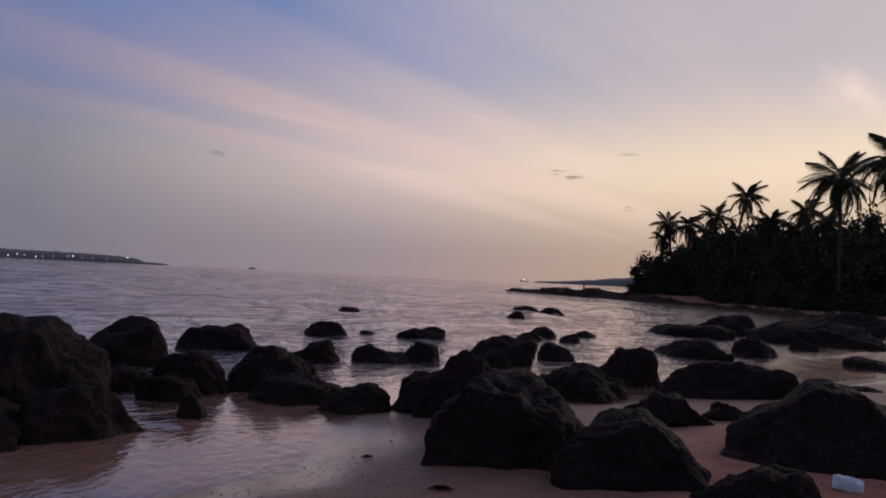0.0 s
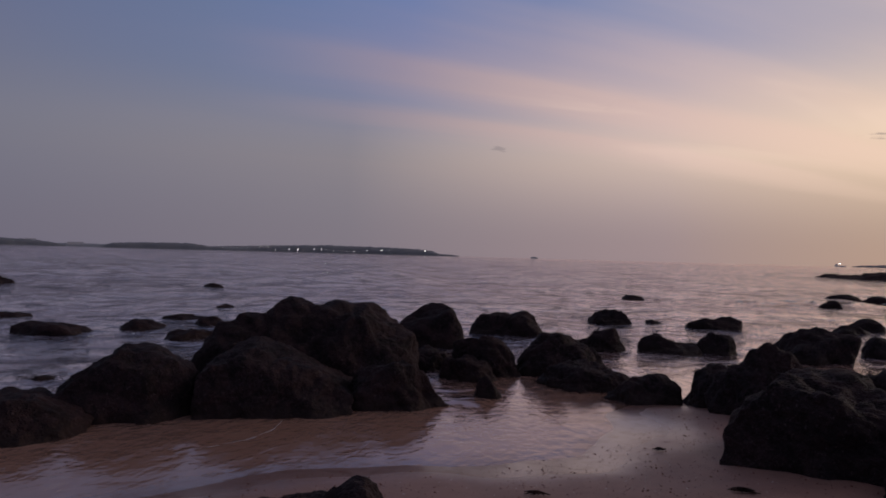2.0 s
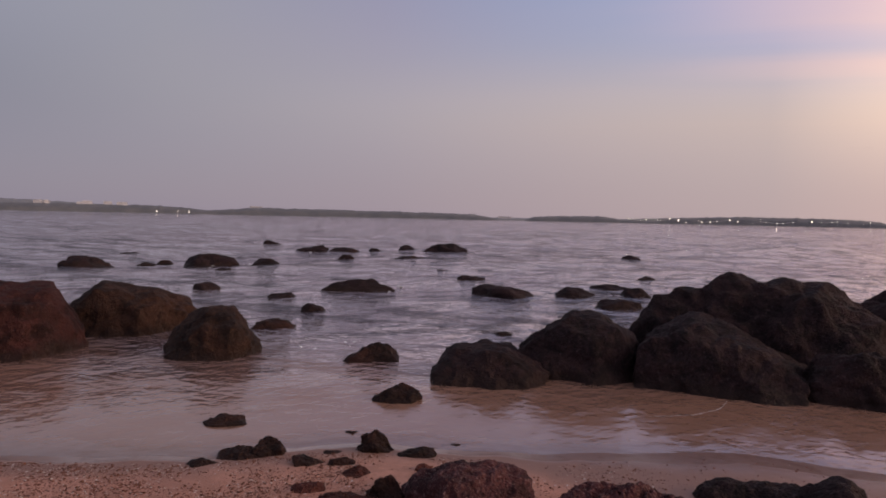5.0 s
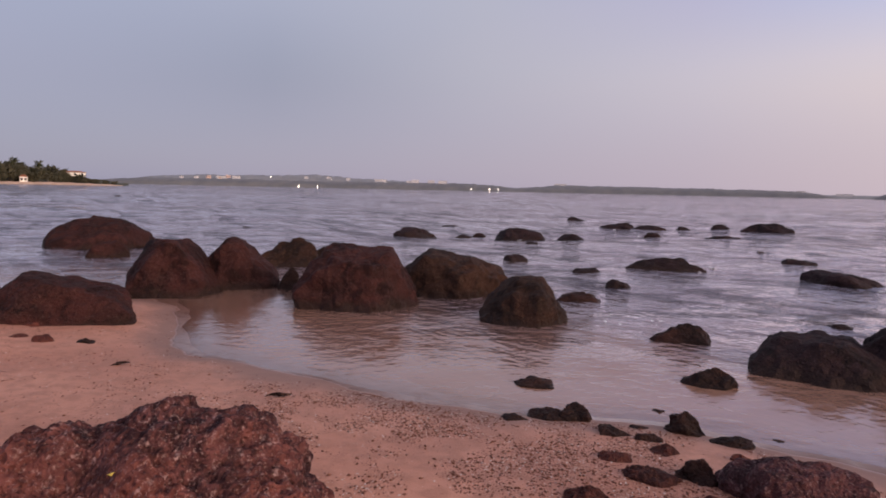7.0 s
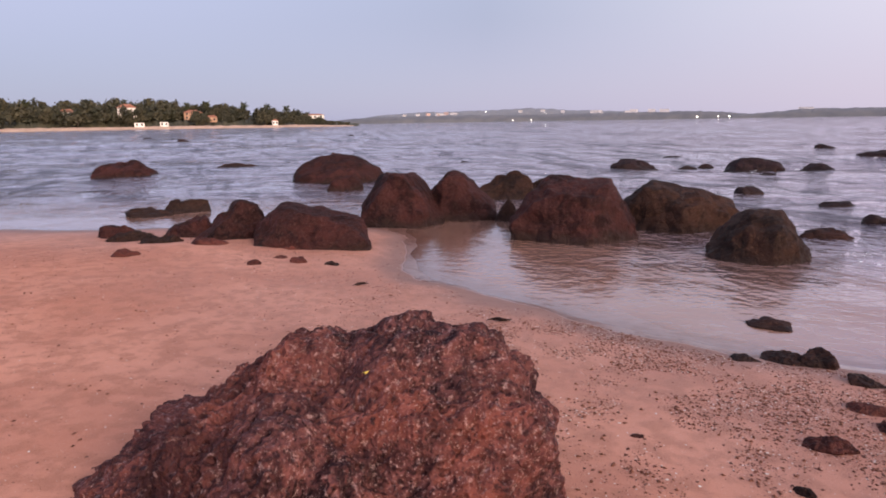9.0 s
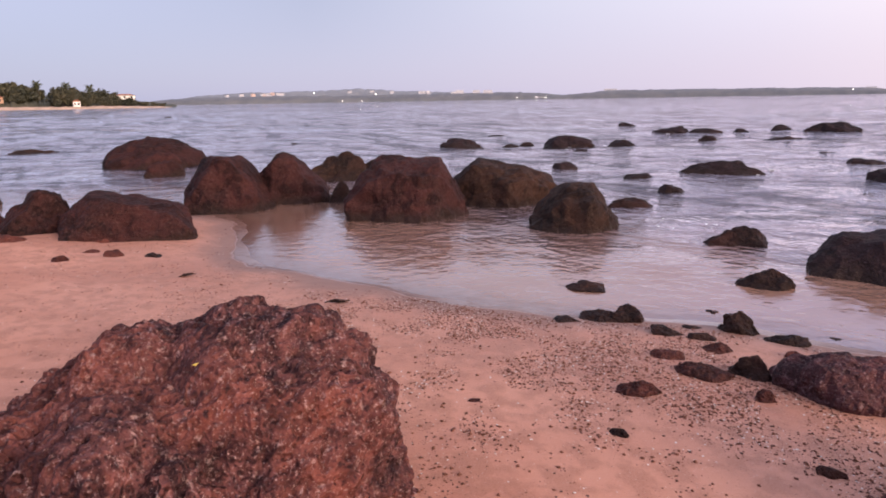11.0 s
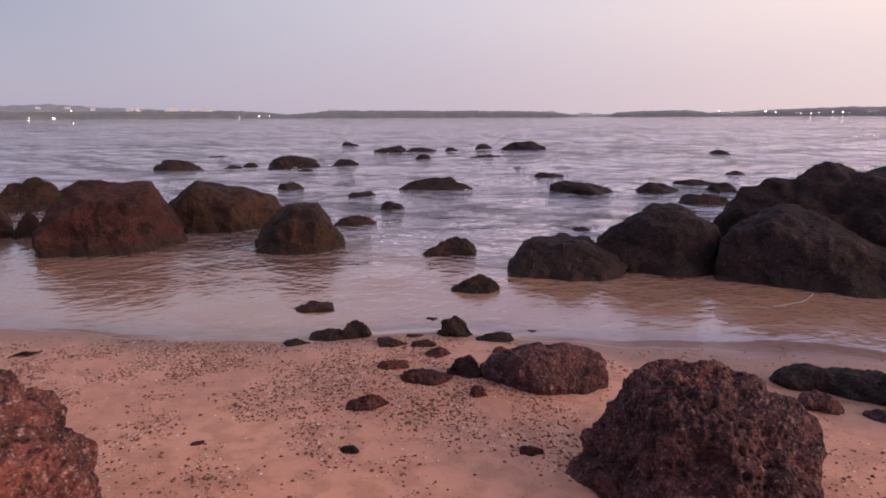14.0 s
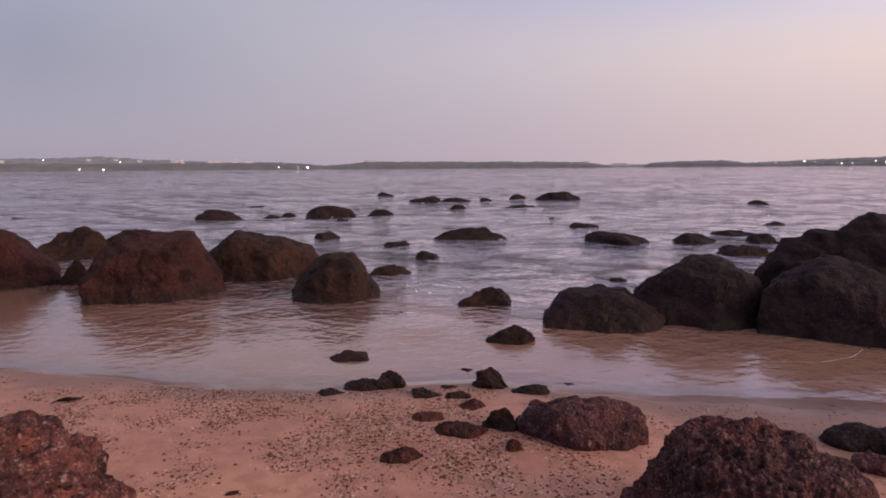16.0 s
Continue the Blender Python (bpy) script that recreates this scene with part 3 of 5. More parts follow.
rock(-4.68, 6.05, 0.00, 1.77, 1.33, 0.68, 37, 201, "dark", 7, cuts=((0, 62, 0.74), (180, 56, 1.0), (180, 8, 0.97), (-94, 24, 0.82), (-62, 48, 0.80)), rough=0.8)
rock(-5.19, 7.40, 0.00, 2.68, 2.08, 1.11, 36, 212, "dark", 7, lobes=((-0.9, 0, 0.6, 0.7, 0.95), (-0.35, 0.1, 0.7, 0.8, 1.06), (0.25, 0.1, 0.7, 0.8, 1.07), (0.78, 0.05, 0.6, 0.75, 0.96)), facets=3)
rock(-3.64, 6.90, 0.00, 1.14, 0.88, 0.49, 29, 39, "dark", 6)
rock(-5.68, 11.72, 0.00, 1.34, 1.04, 0.82, 26, 40, "dark", 5)
rock(-8.43, 1.48, 0.00, 1.20, 0.93, 0.57, 80, 205, "brown", 6, cuts=((-172, 46, 0.80), (0, 36, 0.93), (-118, 18, 0.80), (-38, 10, 0.88), (-90, 74, 0.93), (-25, 58, 1.0)), rough=0.8)
rock(-10.07, 2.67, 0.00, 0.72, 0.56, 0.15, 75, 42, "darkwet", 5)
rock(-10.75, 0.66, 0.00, 2.04, 1.55, 0.66, 86, 206, "brown", 6, cuts=((8, 72, 0.83), (-12, 36, 0.90), (-122, 20, 0.80), (-52, 6, 0.86), (180, 46, 0.90), (-90, 56, 0.94)), rough=0.8)
rock(-9.57, -0.80, 0.00, 1.80, 1.45, 0.83, 95, 204, "red", 7, cuts=((-8, 31, 0.98), (178, 34, 0.98), (-106, 10, 0.80), (-50, 14, 0.92), (-75, 82, 0.94), (-150, 52, 1.02)), rough=0.8)
rock(-5.66, 1.09, 0.00, 0.34, 0.27, 0.06, 79, 45, "darkwet", 5)
stone(-4.71, 0.73, 0.03, 0.19, 0.15, 0.04, 80, 46, "darkwet", 4)
stone(-4.78, 1.00, 0.02, 0.29, 0.23, 0.06, 78, 47, "darkwet", 5)
stone(-4.74, 1.20, 0.02, 0.26, 0.21, 0.11, 75, 48, "darkwet", 5)
stone(-4.33, 1.36, 0.06, 0.20, 0.16, 0.05, 72, 49, "darkwet", 4)
stone(-4.23, 1.56, 0.06, 0.16, 0.13, 0.04, 69, 50, "darkwet", 4)
stone(-4.93, 1.91, -0.02, 0.18, 0.14, 0.04, 68, 51, "darkwet", 4)
stone(-4.46, 1.92, 0.03, 0.26, 0.20, 0.13, 66, 52, "darkwet", 5)
stone(-4.20, 2.13, 0.04, 0.25, 0.20, 0.05, 62, 53, "darkwet", 5)
stone(-4.34, 2.51, -0.01, 0.19, 0.15, 0.02, 59, 54, "darkwet", 4)
stone(-3.54, 1.57, 0.10, 0.25, 0.20, 0.13, 65, 55, "darkwet", 5)
stone(-2.72, 0.61, 0.18, 0.08, 0.06, 0.03, 76, 56, "darkwet", 4)
stone(-2.42, 1.39, 0.15, 0.10, 0.08, 0.04, 59, 57, "darkwet", 4)
stone(-4.51, 1.60, 0.03, 0.12, 0.09, 0.02, 70, 58, "darkwet", 4)
stone(-3.97, 1.57, 0.07, 0.17, 0.14, 0.06, 68, 59, "redstone", 4)
stone(-3.85, 2.00, 0.07, 0.11, 0.09, 0.04, 62, 60, "redstone", 4)
stone(-3.51, 1.28, 0.12, 0.31, 0.25, 0.07, 69, 61, "redstone", 5)
stone(-3.81, 1.19, 0.10, 0.19, 0.15, 0.05, 72, 62, "redstone", 4)
stone(-3.13, 1.47, 0.13, 0.10, 0.08, 0.07, 64, 63, "redstone", 4)
stone(-3.21, 0.84, 0.15, 0.21, 0.16, 0.07, 74, 64, "redstone", 5)
stone(-3.09, -0.03, 0.17, 0.06, 0.05, 0.02, 90, 65, "redstone", 4)
rock(-3.23, 1.98, 0.12, 0.71, 0.54, 0.23, 58, 66, "purple", 7, lobes=((-0.04, 0, 0.30, 0.28, 0.23), (0.13, 0.02, 0.26, 0.25, 0.17), (-0.22, 0, 0.15, 0.17, 0.12)), facets=4)
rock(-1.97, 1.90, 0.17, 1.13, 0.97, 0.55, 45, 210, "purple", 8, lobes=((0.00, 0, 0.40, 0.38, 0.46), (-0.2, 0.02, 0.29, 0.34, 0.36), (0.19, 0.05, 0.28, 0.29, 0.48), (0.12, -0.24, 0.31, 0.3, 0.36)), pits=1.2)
rock(-2.34, 3.53, 0.10, 0.94, 0.54, 0.22, 33, 214, "dark", 6, lobes=((-0.28, 0, 0.2, 0.14, 0.1), (0.02, 0.03, 0.28, 0.20, 0.11), (0.34, 0.05, 0.26, 0.25, 0.22)))
stone(-2.30, 3.13, 0.11, 0.22, 0.18, 0.09, 36, 69, "purple", 5)
stone(-2.04, 3.32, 0.12, 0.19, 0.15, 0.06, 31, 70, "purple", 4)
stone(-4.21, 3.59, -0.05, 0.13, 0.11, 0.02, 49, 71, "darkwet", 4)
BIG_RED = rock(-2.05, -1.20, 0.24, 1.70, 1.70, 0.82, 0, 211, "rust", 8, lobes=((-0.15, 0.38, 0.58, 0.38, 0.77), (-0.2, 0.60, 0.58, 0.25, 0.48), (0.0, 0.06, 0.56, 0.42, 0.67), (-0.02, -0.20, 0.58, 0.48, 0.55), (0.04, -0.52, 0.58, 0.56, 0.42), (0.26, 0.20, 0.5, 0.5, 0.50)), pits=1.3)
rock(-10.42, -3.65, 0.00, 1.49, 1.15, 0.85, 109, 207, "red", 6, cuts=((-10, 43, 0.76), (180, 38, 0.96), (-106, 14, 0.82), (-46, 20, 0.84), (-150, 40, 0.98)), rough=0.8)
rock(-11.28, -2.90, 0.00, 1.39, 1.08, 0.81, 104, 208, "red", 6, cuts=((-6, 48, 0.78), (-86, 16, 0.82), (-142, 14, 0.92), (175, 48, 0.90), (-48, 44, 0.88)), rough=0.8)
rock(-14.12, -2.56, 0.00, 1.23, 0.96, 0.63, 100, 75, "brown", 5)
rock(-15.35, -1.78, 0.00, 0.99, 0.78, 0.40, 96, 76, "brown", 5)
rock(-10.97, -2.00, 0.00, 0.34, 0.27, 0.37, 100, 77, "brown", 4)
rock(-17.64, -8.06, 0.00, 2.68, 2.07, 0.75, 114, 213, "red", 6, lobes=((-0.45, 0, 0.86, 1, 0.56), (-0.02, 0, 1.1, 1, 0.78), (0.45, 0, 0.86, 1, 0.58)), facets=0, rough=0.7)
rock(-15.42, -6.90, 0.00, 0.80, 0.70, 0.38, 114, 79, "red", 5)
rock(-18.32, -16.02, 0.00, 1.92, 1.51, 0.55, 131, 80, "red", 5)
rock(-22.49, -14.29, 0.00, 1.63, 1.29, 0.25, 122, 81, "brown", 5)
rock(-7.90, -4.11, 0.11, 1.54, 1.17, 0.50, 117, 209, "red", 6, cuts=((0, 67, 0.82), (-15, 34, 0.96), (-96, 20, 0.84), (180, 35, 1.0), (-140, 40, 1.0)), rough=0.8)
rock(-7.97, -5.20, 0.17, 0.95, 0.80, 0.47, 123, 83, "red", 6)
rock(-8.06, -6.09, 0.13, 0.82, 0.64, 0.25, 127, 84, "red", 5)
rock(-11.02, -8.57, 0.00, 0.51, 0.41, 0.26, 127, 85, "brown", 4)
rock(-10.49, -8.77, 0.00, 0.79, 0.63, 0.16, 129, 86, "brown", 5)
stone(-7.45, -6.59, 0.16, 0.64, 0.50, 0.13, 131, 87, "brown", 5)
stone(-7.20, -5.93, 0.19, 0.48, 0.38, 0.08, 129, 88, "brown", 5)
stone(-7.11, -5.15, 0.21, 0.43, 0.34, 0.08, 125, 89, "redstone", 4)
stone(-6.11, -5.54, 0.23, 0.26, 0.21, 0.10, 132, 90, "redstone", 4)
stone(-10.69, -4.97, 0.00, 0.53, 0.42, 0.13, 114, 91, "darkwet", 4)
stone(-9.89, -4.25, -0.00, 0.31, 0.25, 0.14, 113, 92, "darkwet", 4)
stone(-6.27, -4.01, 0.16, 0.14, 0.11, 0.07, 122, 93, "redstone", 4)
stone(-7.35, -4.12, 0.12, 0.22, 0.17, 0.06, 118, 94, "redstone", 4)
stone(-6.61, -3.66, 0.14, 0.20, 0.16, 0.07, 118, 95, "redstone", 4)
stone(-6.74, -3.95, 0.15, 0.16, 0.13, 0.03, 120, 96, "redstone", 4)
stone(-6.67, -3.28, 0.11, 0.18, 0.15, 0.04, 115, 97, "darkwet", 4)
rock(-11.15, -8.41, -0.03, 0.73, 0.56, 0.27, 127, 231, "brown", 5)
rock(-8.16, -6.13, 0.09, 0.72, 0.55, 0.27, 126, 232, "red", 5)
rock(-9.91, -4.55, 0.02, 0.52, 0.40, 0.20, 114, 233, "darkwet", 5)
rock(-7.69, -7.00, 0.11, 0.52, 0.40, 0.20, 132, 234, "red", 5)
stone(-7.38, -5.36, 0.13, 0.28, 0.21, 0.11, 125, 235, "redstone", 5)
stone(-7.36, -5.10, 0.15, 0.12, 0.10, 0.06, 124, 236, "redstone", 5)
stone(-7.65, -6.50, 0.11, 0.24, 0.19, 0.10, 130, 237, "brown", 5)
rock(-69.75, -56.77, 0.00, 1.73, 1.39, 0.37, 129, 98, "dark", 4)
rock(-65.77, -50.15, 0.00, 1.20, 0.96, 0.29, 127, 99, "dark", 4)
rock(-60.97, -45.25, 0.00, 1.22, 0.98, 0.32, 126, 100, "dark", 4)
rock(-80.18, -34.20, 0.00, 0.98, 0.79, 0.27, 113, 101, "dark", 4)
rock(-26.10, -6.24, 0.00, 0.56, 0.45, 0.10, 103, 102, "dark", 4)
rock(-38.14, -23.43, 0.00, 0.89, 0.72, 0.13, 121, 103, "dark", 4)
rock(-20.44, -11.58, 0.00, 0.64, 0.52, 0.06, 119, 104, "dark", 4)
rock(-18.19, -9.94, 0.00, 0.49, 0.39, 0.07, 118, 105, "dark", 4)
rock(-4.86, 14.26, 0.00, 1.64, 1.28, 0.52, 20, 106, "dark", 5)
rock(-3.45, 9.46, 0.00, 0.85, 0.67, 0.54, 21, 107, "dark", 5)
rock(-4.32, 9.37, 0.00, 0.85, 0.67, 0.34, 26, 108, "dark", 5)
rock(-3.46, 8.76, 0.00, 0.78, 0.61, 0.34, 23, 109, "dark", 5)
rock(-2.84, 7.79, 0.00, 0.34, 0.27, 0.27, 22, 110, "dark", 4)
rock(-2.50, 9.94, 0.00, 1.24, 0.96, 0.64, 15, 111, "dark", 6)
rock(-2.53, 12.85, 0.00, 0.88, 0.69, 0.44, 12, 112, "dark", 5)
rock(-1.85, 9.22, 0.00, 1.29, 0.99, 0.31, 13, 113, "dark", 6)
rock(-1.13, 8.68, 0.00, 0.90, 0.70, 0.33, 9, 114, "dark", 5)
rock(-0.19, 8.74, 0.00, 0.92, 0.71, 0.50, 2, 115, "dark", 5)
rock(-3.54, 18.92, 0.00, 1.04, 0.82, 0.33, 11, 116, "dark", 5)
rock(-0.80, 18.87, 0.00, 1.29, 1.02, 0.35, 3, 117, "dark", 5)
rock(-1.32, 13.49, 0.00, 1.09, 0.86, 0.31, 6, 118, "dark", 5)
rock(-0.46, 13.78, 0.00, 0.68, 0.54, 0.39, 3, 119, "dark", 4)
rock(2.42, 20.16, 0.00, 0.78, 0.62, 0.23, -7, 120, "dark", 4)
rock(3.93, 36.72, 0.00, 1.67, 1.33, 0.39, -6, 121, "dark", 4)
rock(3.01, 31.52, 0.00, 0.88, 0.71, 0.34, -5, 122, "dark", 4)
rock(1.06, 13.94, 0.00, 1.37, 1.07, 0.59, -4, 123, "dark", 5)
rock(-4.82, 30.66, 0.00, 0.92, 0.73, 0.19, 9, 124, "dark", 4)
rock(-2.38, 19.25, 0.00, 0.44, 0.35, 0.10, 8, 125, "dark", 4)
rock(0.28, 8.28, 0.00, 1.05, 0.81, 0.88, -1, 126, "dark", 6)
rock(0.67, 6.37, 0.15, 1.49, 1.11, 0.68, -5, 127, "dark", 7, cuts=((176, 40, 0.96), (0, 38, 0.96), (-98, 22, 0.84), (-40, 72, 0.90), (-50, 34, 0.98)), rough=0.85)
rock(6.32, 17.36, 0.00, 2.03, 1.58, 0.49, -20, 128, "dark", 5)
rock(8.87, 24.83, 0.00, 2.75, 2.15, 0.48, -20, 129, "dark", 5)
rock(11.36, 27.55, 0.00, 2.31, 1.82, 0.89, -22, 130, "dark", 5)
rock(8.29, 18.30, 0.00, 1.27, 1.00, 0.47, -24, 131, "dark", 5)
rock(13.22, 23.79, 0.00, 4.37, 3.35, 0.81, -29, 132, "dark", 6)
rock(19.95, 32.07, 0.00, 5.91, 4.53, 0.99, -32, 133, "dark", 6)
rock(10.99, 20.88, 0.00, 0.87, 0.70, 0.33, -28, 134, "dark", 4)
rock(10.46, 16.64, 0.00, 1.17, 0.93, 0.28, -32, 135, "dark", 5)
rock(4.53, 10.90, 0.00, 1.93, 1.47, 0.61, -22, 136, "dark", 6)
rock(3.18, 12.10, 0.00, 1.40, 1.09, 0.67, -14, 137, "dark", 5)
rock(2.09, 10.46, 0.00, 1.51, 1.16, 0.54, -11, 138, "dark", 6)
rock(2.47, 15.11, 0.00, 0.76, 0.60, 0.38, -9, 139, "dark", 4)
rock(3.59, 19.98, 0.00, 0.59, 0.47, 0.25, -10, 140, "dark", 4)
rock(4.47, 21.96, 0.00, 0.68, 0.55, 0.21, -11, 141, "dark", 4)
rock(2.84, 21.37, 0.00, 0.99, 0.79, 0.34, -7, 142, "dark", 4)
rock(5.54, 37.33, 0.00, 1.27, 1.01, 0.33, -8, 143, "dark", 4)
rock(2.68, 7.95, 0.18, 0.91, 0.71, 0.34, -18, 144, "dark", 5)
rock(3.44, 8.30, 0.19, 0.46, 0.37, 0.21, -22, 145, "dark", 5)
rock(1.60, 5.68, 0.20, 1.22, 0.92, 0.49, -15, 146, "dark", 7, cuts=((178, 44, 0.88), (0, 40, 0.86), (-85, 24, 0.82), (-140, 62, 0.94)), rough=0.85)
rock(2.34, 5.02, 0.28, 0.86, 0.66, 0.23, -25, 147, "dark", 6)
rock(3.54, 6.21, 0.30, 1.74, 1.29, 0.63, -30, 148, "dark", 7, cuts=((180, 45, 0.86), (10, 60, 0.88), (-90, 34, 0.74), (-140, 30, 0.80)), rough=0.85)
rock(-3.37, 9.21, 0.00, 1.03, 0.77, 0.58, 22, 221, "dark", 6)
rock(-4.35, 9.19, 0.00, 0.74, 0.56, 0.30, 27, 222, "dark", 6)
rock(-2.65, 10.48, 0.00, 1.57, 1.17, 0.55, 15, 223, "dark", 6)
stone(7.15, 11.57, 0.15, 0.48, 0.38, 0.08, -32, 149, "dark", 4)

# ---------------------------------------------------------------- small things on the sand
def part(name, verts, faces, mat, parent=None, label="", smooth=False):
    """Links one mesh as a part under a thing or a part."""
    ob = new(name, mesh_from(name, verts, faces, mat, smooth))
    ob.parent = parent
    return tagged(ob, label)


def scatter(name, count, mat, seed, small, large, flat, near, label):
    """Loose bits strewn over the dry sand, thickest along the tide line."""
    rng = np.random.default_rng(seed)
    px, py = rng.uniform(-8.5, 4.5, count * 14), rng.uniform(-7, 8, count * 14)
    s = inland(px, py)
    clump = fbm(np.stack([px * 3.0, py * 4.0, 0 * px], 1), 21, 4)
    line = np.exp(-(np.maximum(np.abs(s - near) - 0.3, 0) / 0.95) ** 2) * np.clip(1.25 - np.abs(py - 0.5) / 2.6, 0.05, 1)
    keep = (s > 0.12) & (np.hypot(px, py) > 0.9) & (rng.uniform(0, 1, len(px)) < 0.02 + np.clip(line * (0.55 + 1.0 * clump), 0, 1))
    px, py = px[keep][:count], py[keep][:count]
    n = len(px)
    pz = ground_height(px, py)
    size = small * (large / small) ** (rng.uniform(0, 1, n) ** 2.5)
    a = rng.uniform(0, 6.28, n)
    kite = np.array([[1, 0, 0.15], [0.2, 0.75, 0.1], [-0.9, 0.2, 0.1], [-0.1, -0.8, 0.15], [0.1, 0.05, 0.8], [0, 0, -0.5]])
    tris = np.array([[0, 1, 4], [1, 2, 4], [2, 3, 4], [3, 0, 4]])
    v = np.repeat(kite[None], n, 0) * rng.uniform(0.6, 1.3, (n, 6, 3)) * size[:, None, None]
    v[:, :, 2] *= flat
    x2 = v[:, :, 0] * np.cos(a)[:, None] - v[:, :, 1] * np.sin(a)[:, None] + px[:, None]
    y2 = v[:, :, 0] * np.sin(a)[:, None] + v[:, :, 1] * np.cos(a)[:, None] + py[:, None]
    v = np.stack([x2, y2, v[:, :, 2] + pz[:, None] + 0.001], -1).reshape(-1, 3)
    f = (tris[None] + (np.arange(n) * 6)[:, None, None]).reshape(-1, 3)
    return tagged(new(name, mesh_from(name, v, f, mat, False)), label, name.replace("_", " "), kind="stuff")


PEBBLE = plain("dark_pebbles", (0.085, 0.036, 0.029), (0.22, 0.095, 0.072), 45.0, 0.8)
RUST = plain("rust_pebbles", (0.10, 0.035, 0.022), (0.22, 0.08, 0.05), 45.0, 0.85)
SHELL = plain("shell_bits", (0.62, 0.54, 0.48), (0.80, 0.75, 0.70), 60.0, 0.55)
scatter("dark_pebbles", 70000, PEBBLE, 21, 0.0016, 0.0115, 0.7, 1.15, "dark laterite pebbles and weed crumbs strewn on the sand")
scatter("rust_pebbles", 44000, RUST, 22, 0.002, 0.016, 0.8, 1.2, "rust-red laterite gravel strewn on the sand")
scatter("shell_fragments", 26000, SHELL, 23, 0.0016, 0.009, 0.5, 1.1, "pale broken shells strewn on the sand")


def ground_at(px, py):
    return float(ground_height(np.array([float(px)]), np.array([float(py)]))[0])


def crumpled_packet(px, py):
    """A half-inflated plastic packet with crimped ends."""
    nu, nv = 15, 11
    u, v = np.meshgrid(np.linspace(-1, 1, nu), np.linspace(-1, 1, nv))
    u, v = u.ravel(), v.ravel()
    fat = np.clip((1 - u ** 4) * (1 - v ** 2), 0, 1) ** 0.6
    crease = fbm(np.stack([u * 3, v * 3, 0 * u], 1), 4, 3)
    upper = np.stack([u * 0.10, v * 0.065 * (1 + 0.05 * crease), 0.075 + fat * 0.045 + 0.012 * crease], 1)
    lower = np.stack([u * 0.10, v * 0.065, 0.073 - fat * 0.03 + 0.006 * crease], 1)
    i, j = np.meshgrid(np.arange(nv - 1), np.arange(nu - 1), indexing="ij")
    q = np.stack([i * nu + j, i * nu + j + 1, (i + 1) * nu + j + 1, (i + 1) * nu + j], -1).reshape(-1, 4)
    foil = plain("pale_blue_film", (0.62, 0.72, 0.84), (0.86, 0.90, 0.95), 30.0, 0.3)
    ob = new("plastic_packet", mesh_from("plastic_packet", np.concatenate([upper, lower]), np.concatenate([q, q[:, ::-1] + nu * nv]), foil))
    ob.matrix_world = pose(px, py, ground_at(px, py) - 0.02, 38, 6, -28)
    tagged(ob, "crumpled pale blue plastic packet lying on the sand", "litter")


crumpled_packet(3.12, 5.28)


def fallen_leaf(px, py, pz, rz, size=1.0, dry=False):
    u = np.linspace(0, 1, 9)
    half = 0.010 * np.sin(np.pi * u ** 0.8) + 0.0004
    rim = np.concatenate([np.stack([u * 0.05, half, 0.006 * np.sin(u * 3)], 1), np.stack([u * 0.05, -half, 0.006 * np.sin(u * 3)], 1)])
    f = [[k, k + 1, 10 + k, 9 + k] for k in range(8)]
    tint = plain("brown_leaf", (0.05, 0.022, 0.016), (0.09, 0.04, 0.028), 60.0, 0.5) if dry else plain("yellow_leaf", (0.62, 0.42, 0.05), (0.75, 0.55, 0.10), 60.0, 0.6)
    leaf = new("fallen_leaf", mesh_from("fallen_leaf", rim * size, f, tint))
    leaf.matrix_world = pose(px, py, pz, 4, -3, rz) if dry else pose(px, py, pz, 12, -18, rz)
    leaf.modifiers.new("thickness", "SOLIDIFY").thickness = 0.001
    tagged(leaf, "dark brown wet leaf washed up at the waterline" if dry else "small yellow dry leaf resting on the red boulder", "leaf")


def tube(path, radii, sides=8):
    """Verts and quads of a tapered tube along path."""
    path = np.array(path, float)
    t = np.gradient(path, axis=0)
    t /= np.linalg.norm(t, axis=1)[:, None]
    ref = np.array([0.3, 1.0, 0.1])
    a = np.cross(t, ref)
    a /= np.linalg.norm(a, axis=1)[:, None]
    b = np.cross(t, a)
    k = np.arange(sides) * 2 * np.pi / sides
    v = path[:, None] + np.array(radii)[:, None, None] * (np.cos(k)[None, :, None] * a[:, None] + np.sin(k)[None, :, None] * b[:, None])
    n = len(path)
    f = [[i * sides + j, i * sides + (j + 1) % sides, (i + 1) * sides + (j + 1) % sides, (i + 1) * sides + j] for i in range(n - 1) for j in range(sides)]
    return v.reshape(-1, 3), f + [list(range(sides))[::-1], [(n - 1) * sides + j for j in range(sides)]]


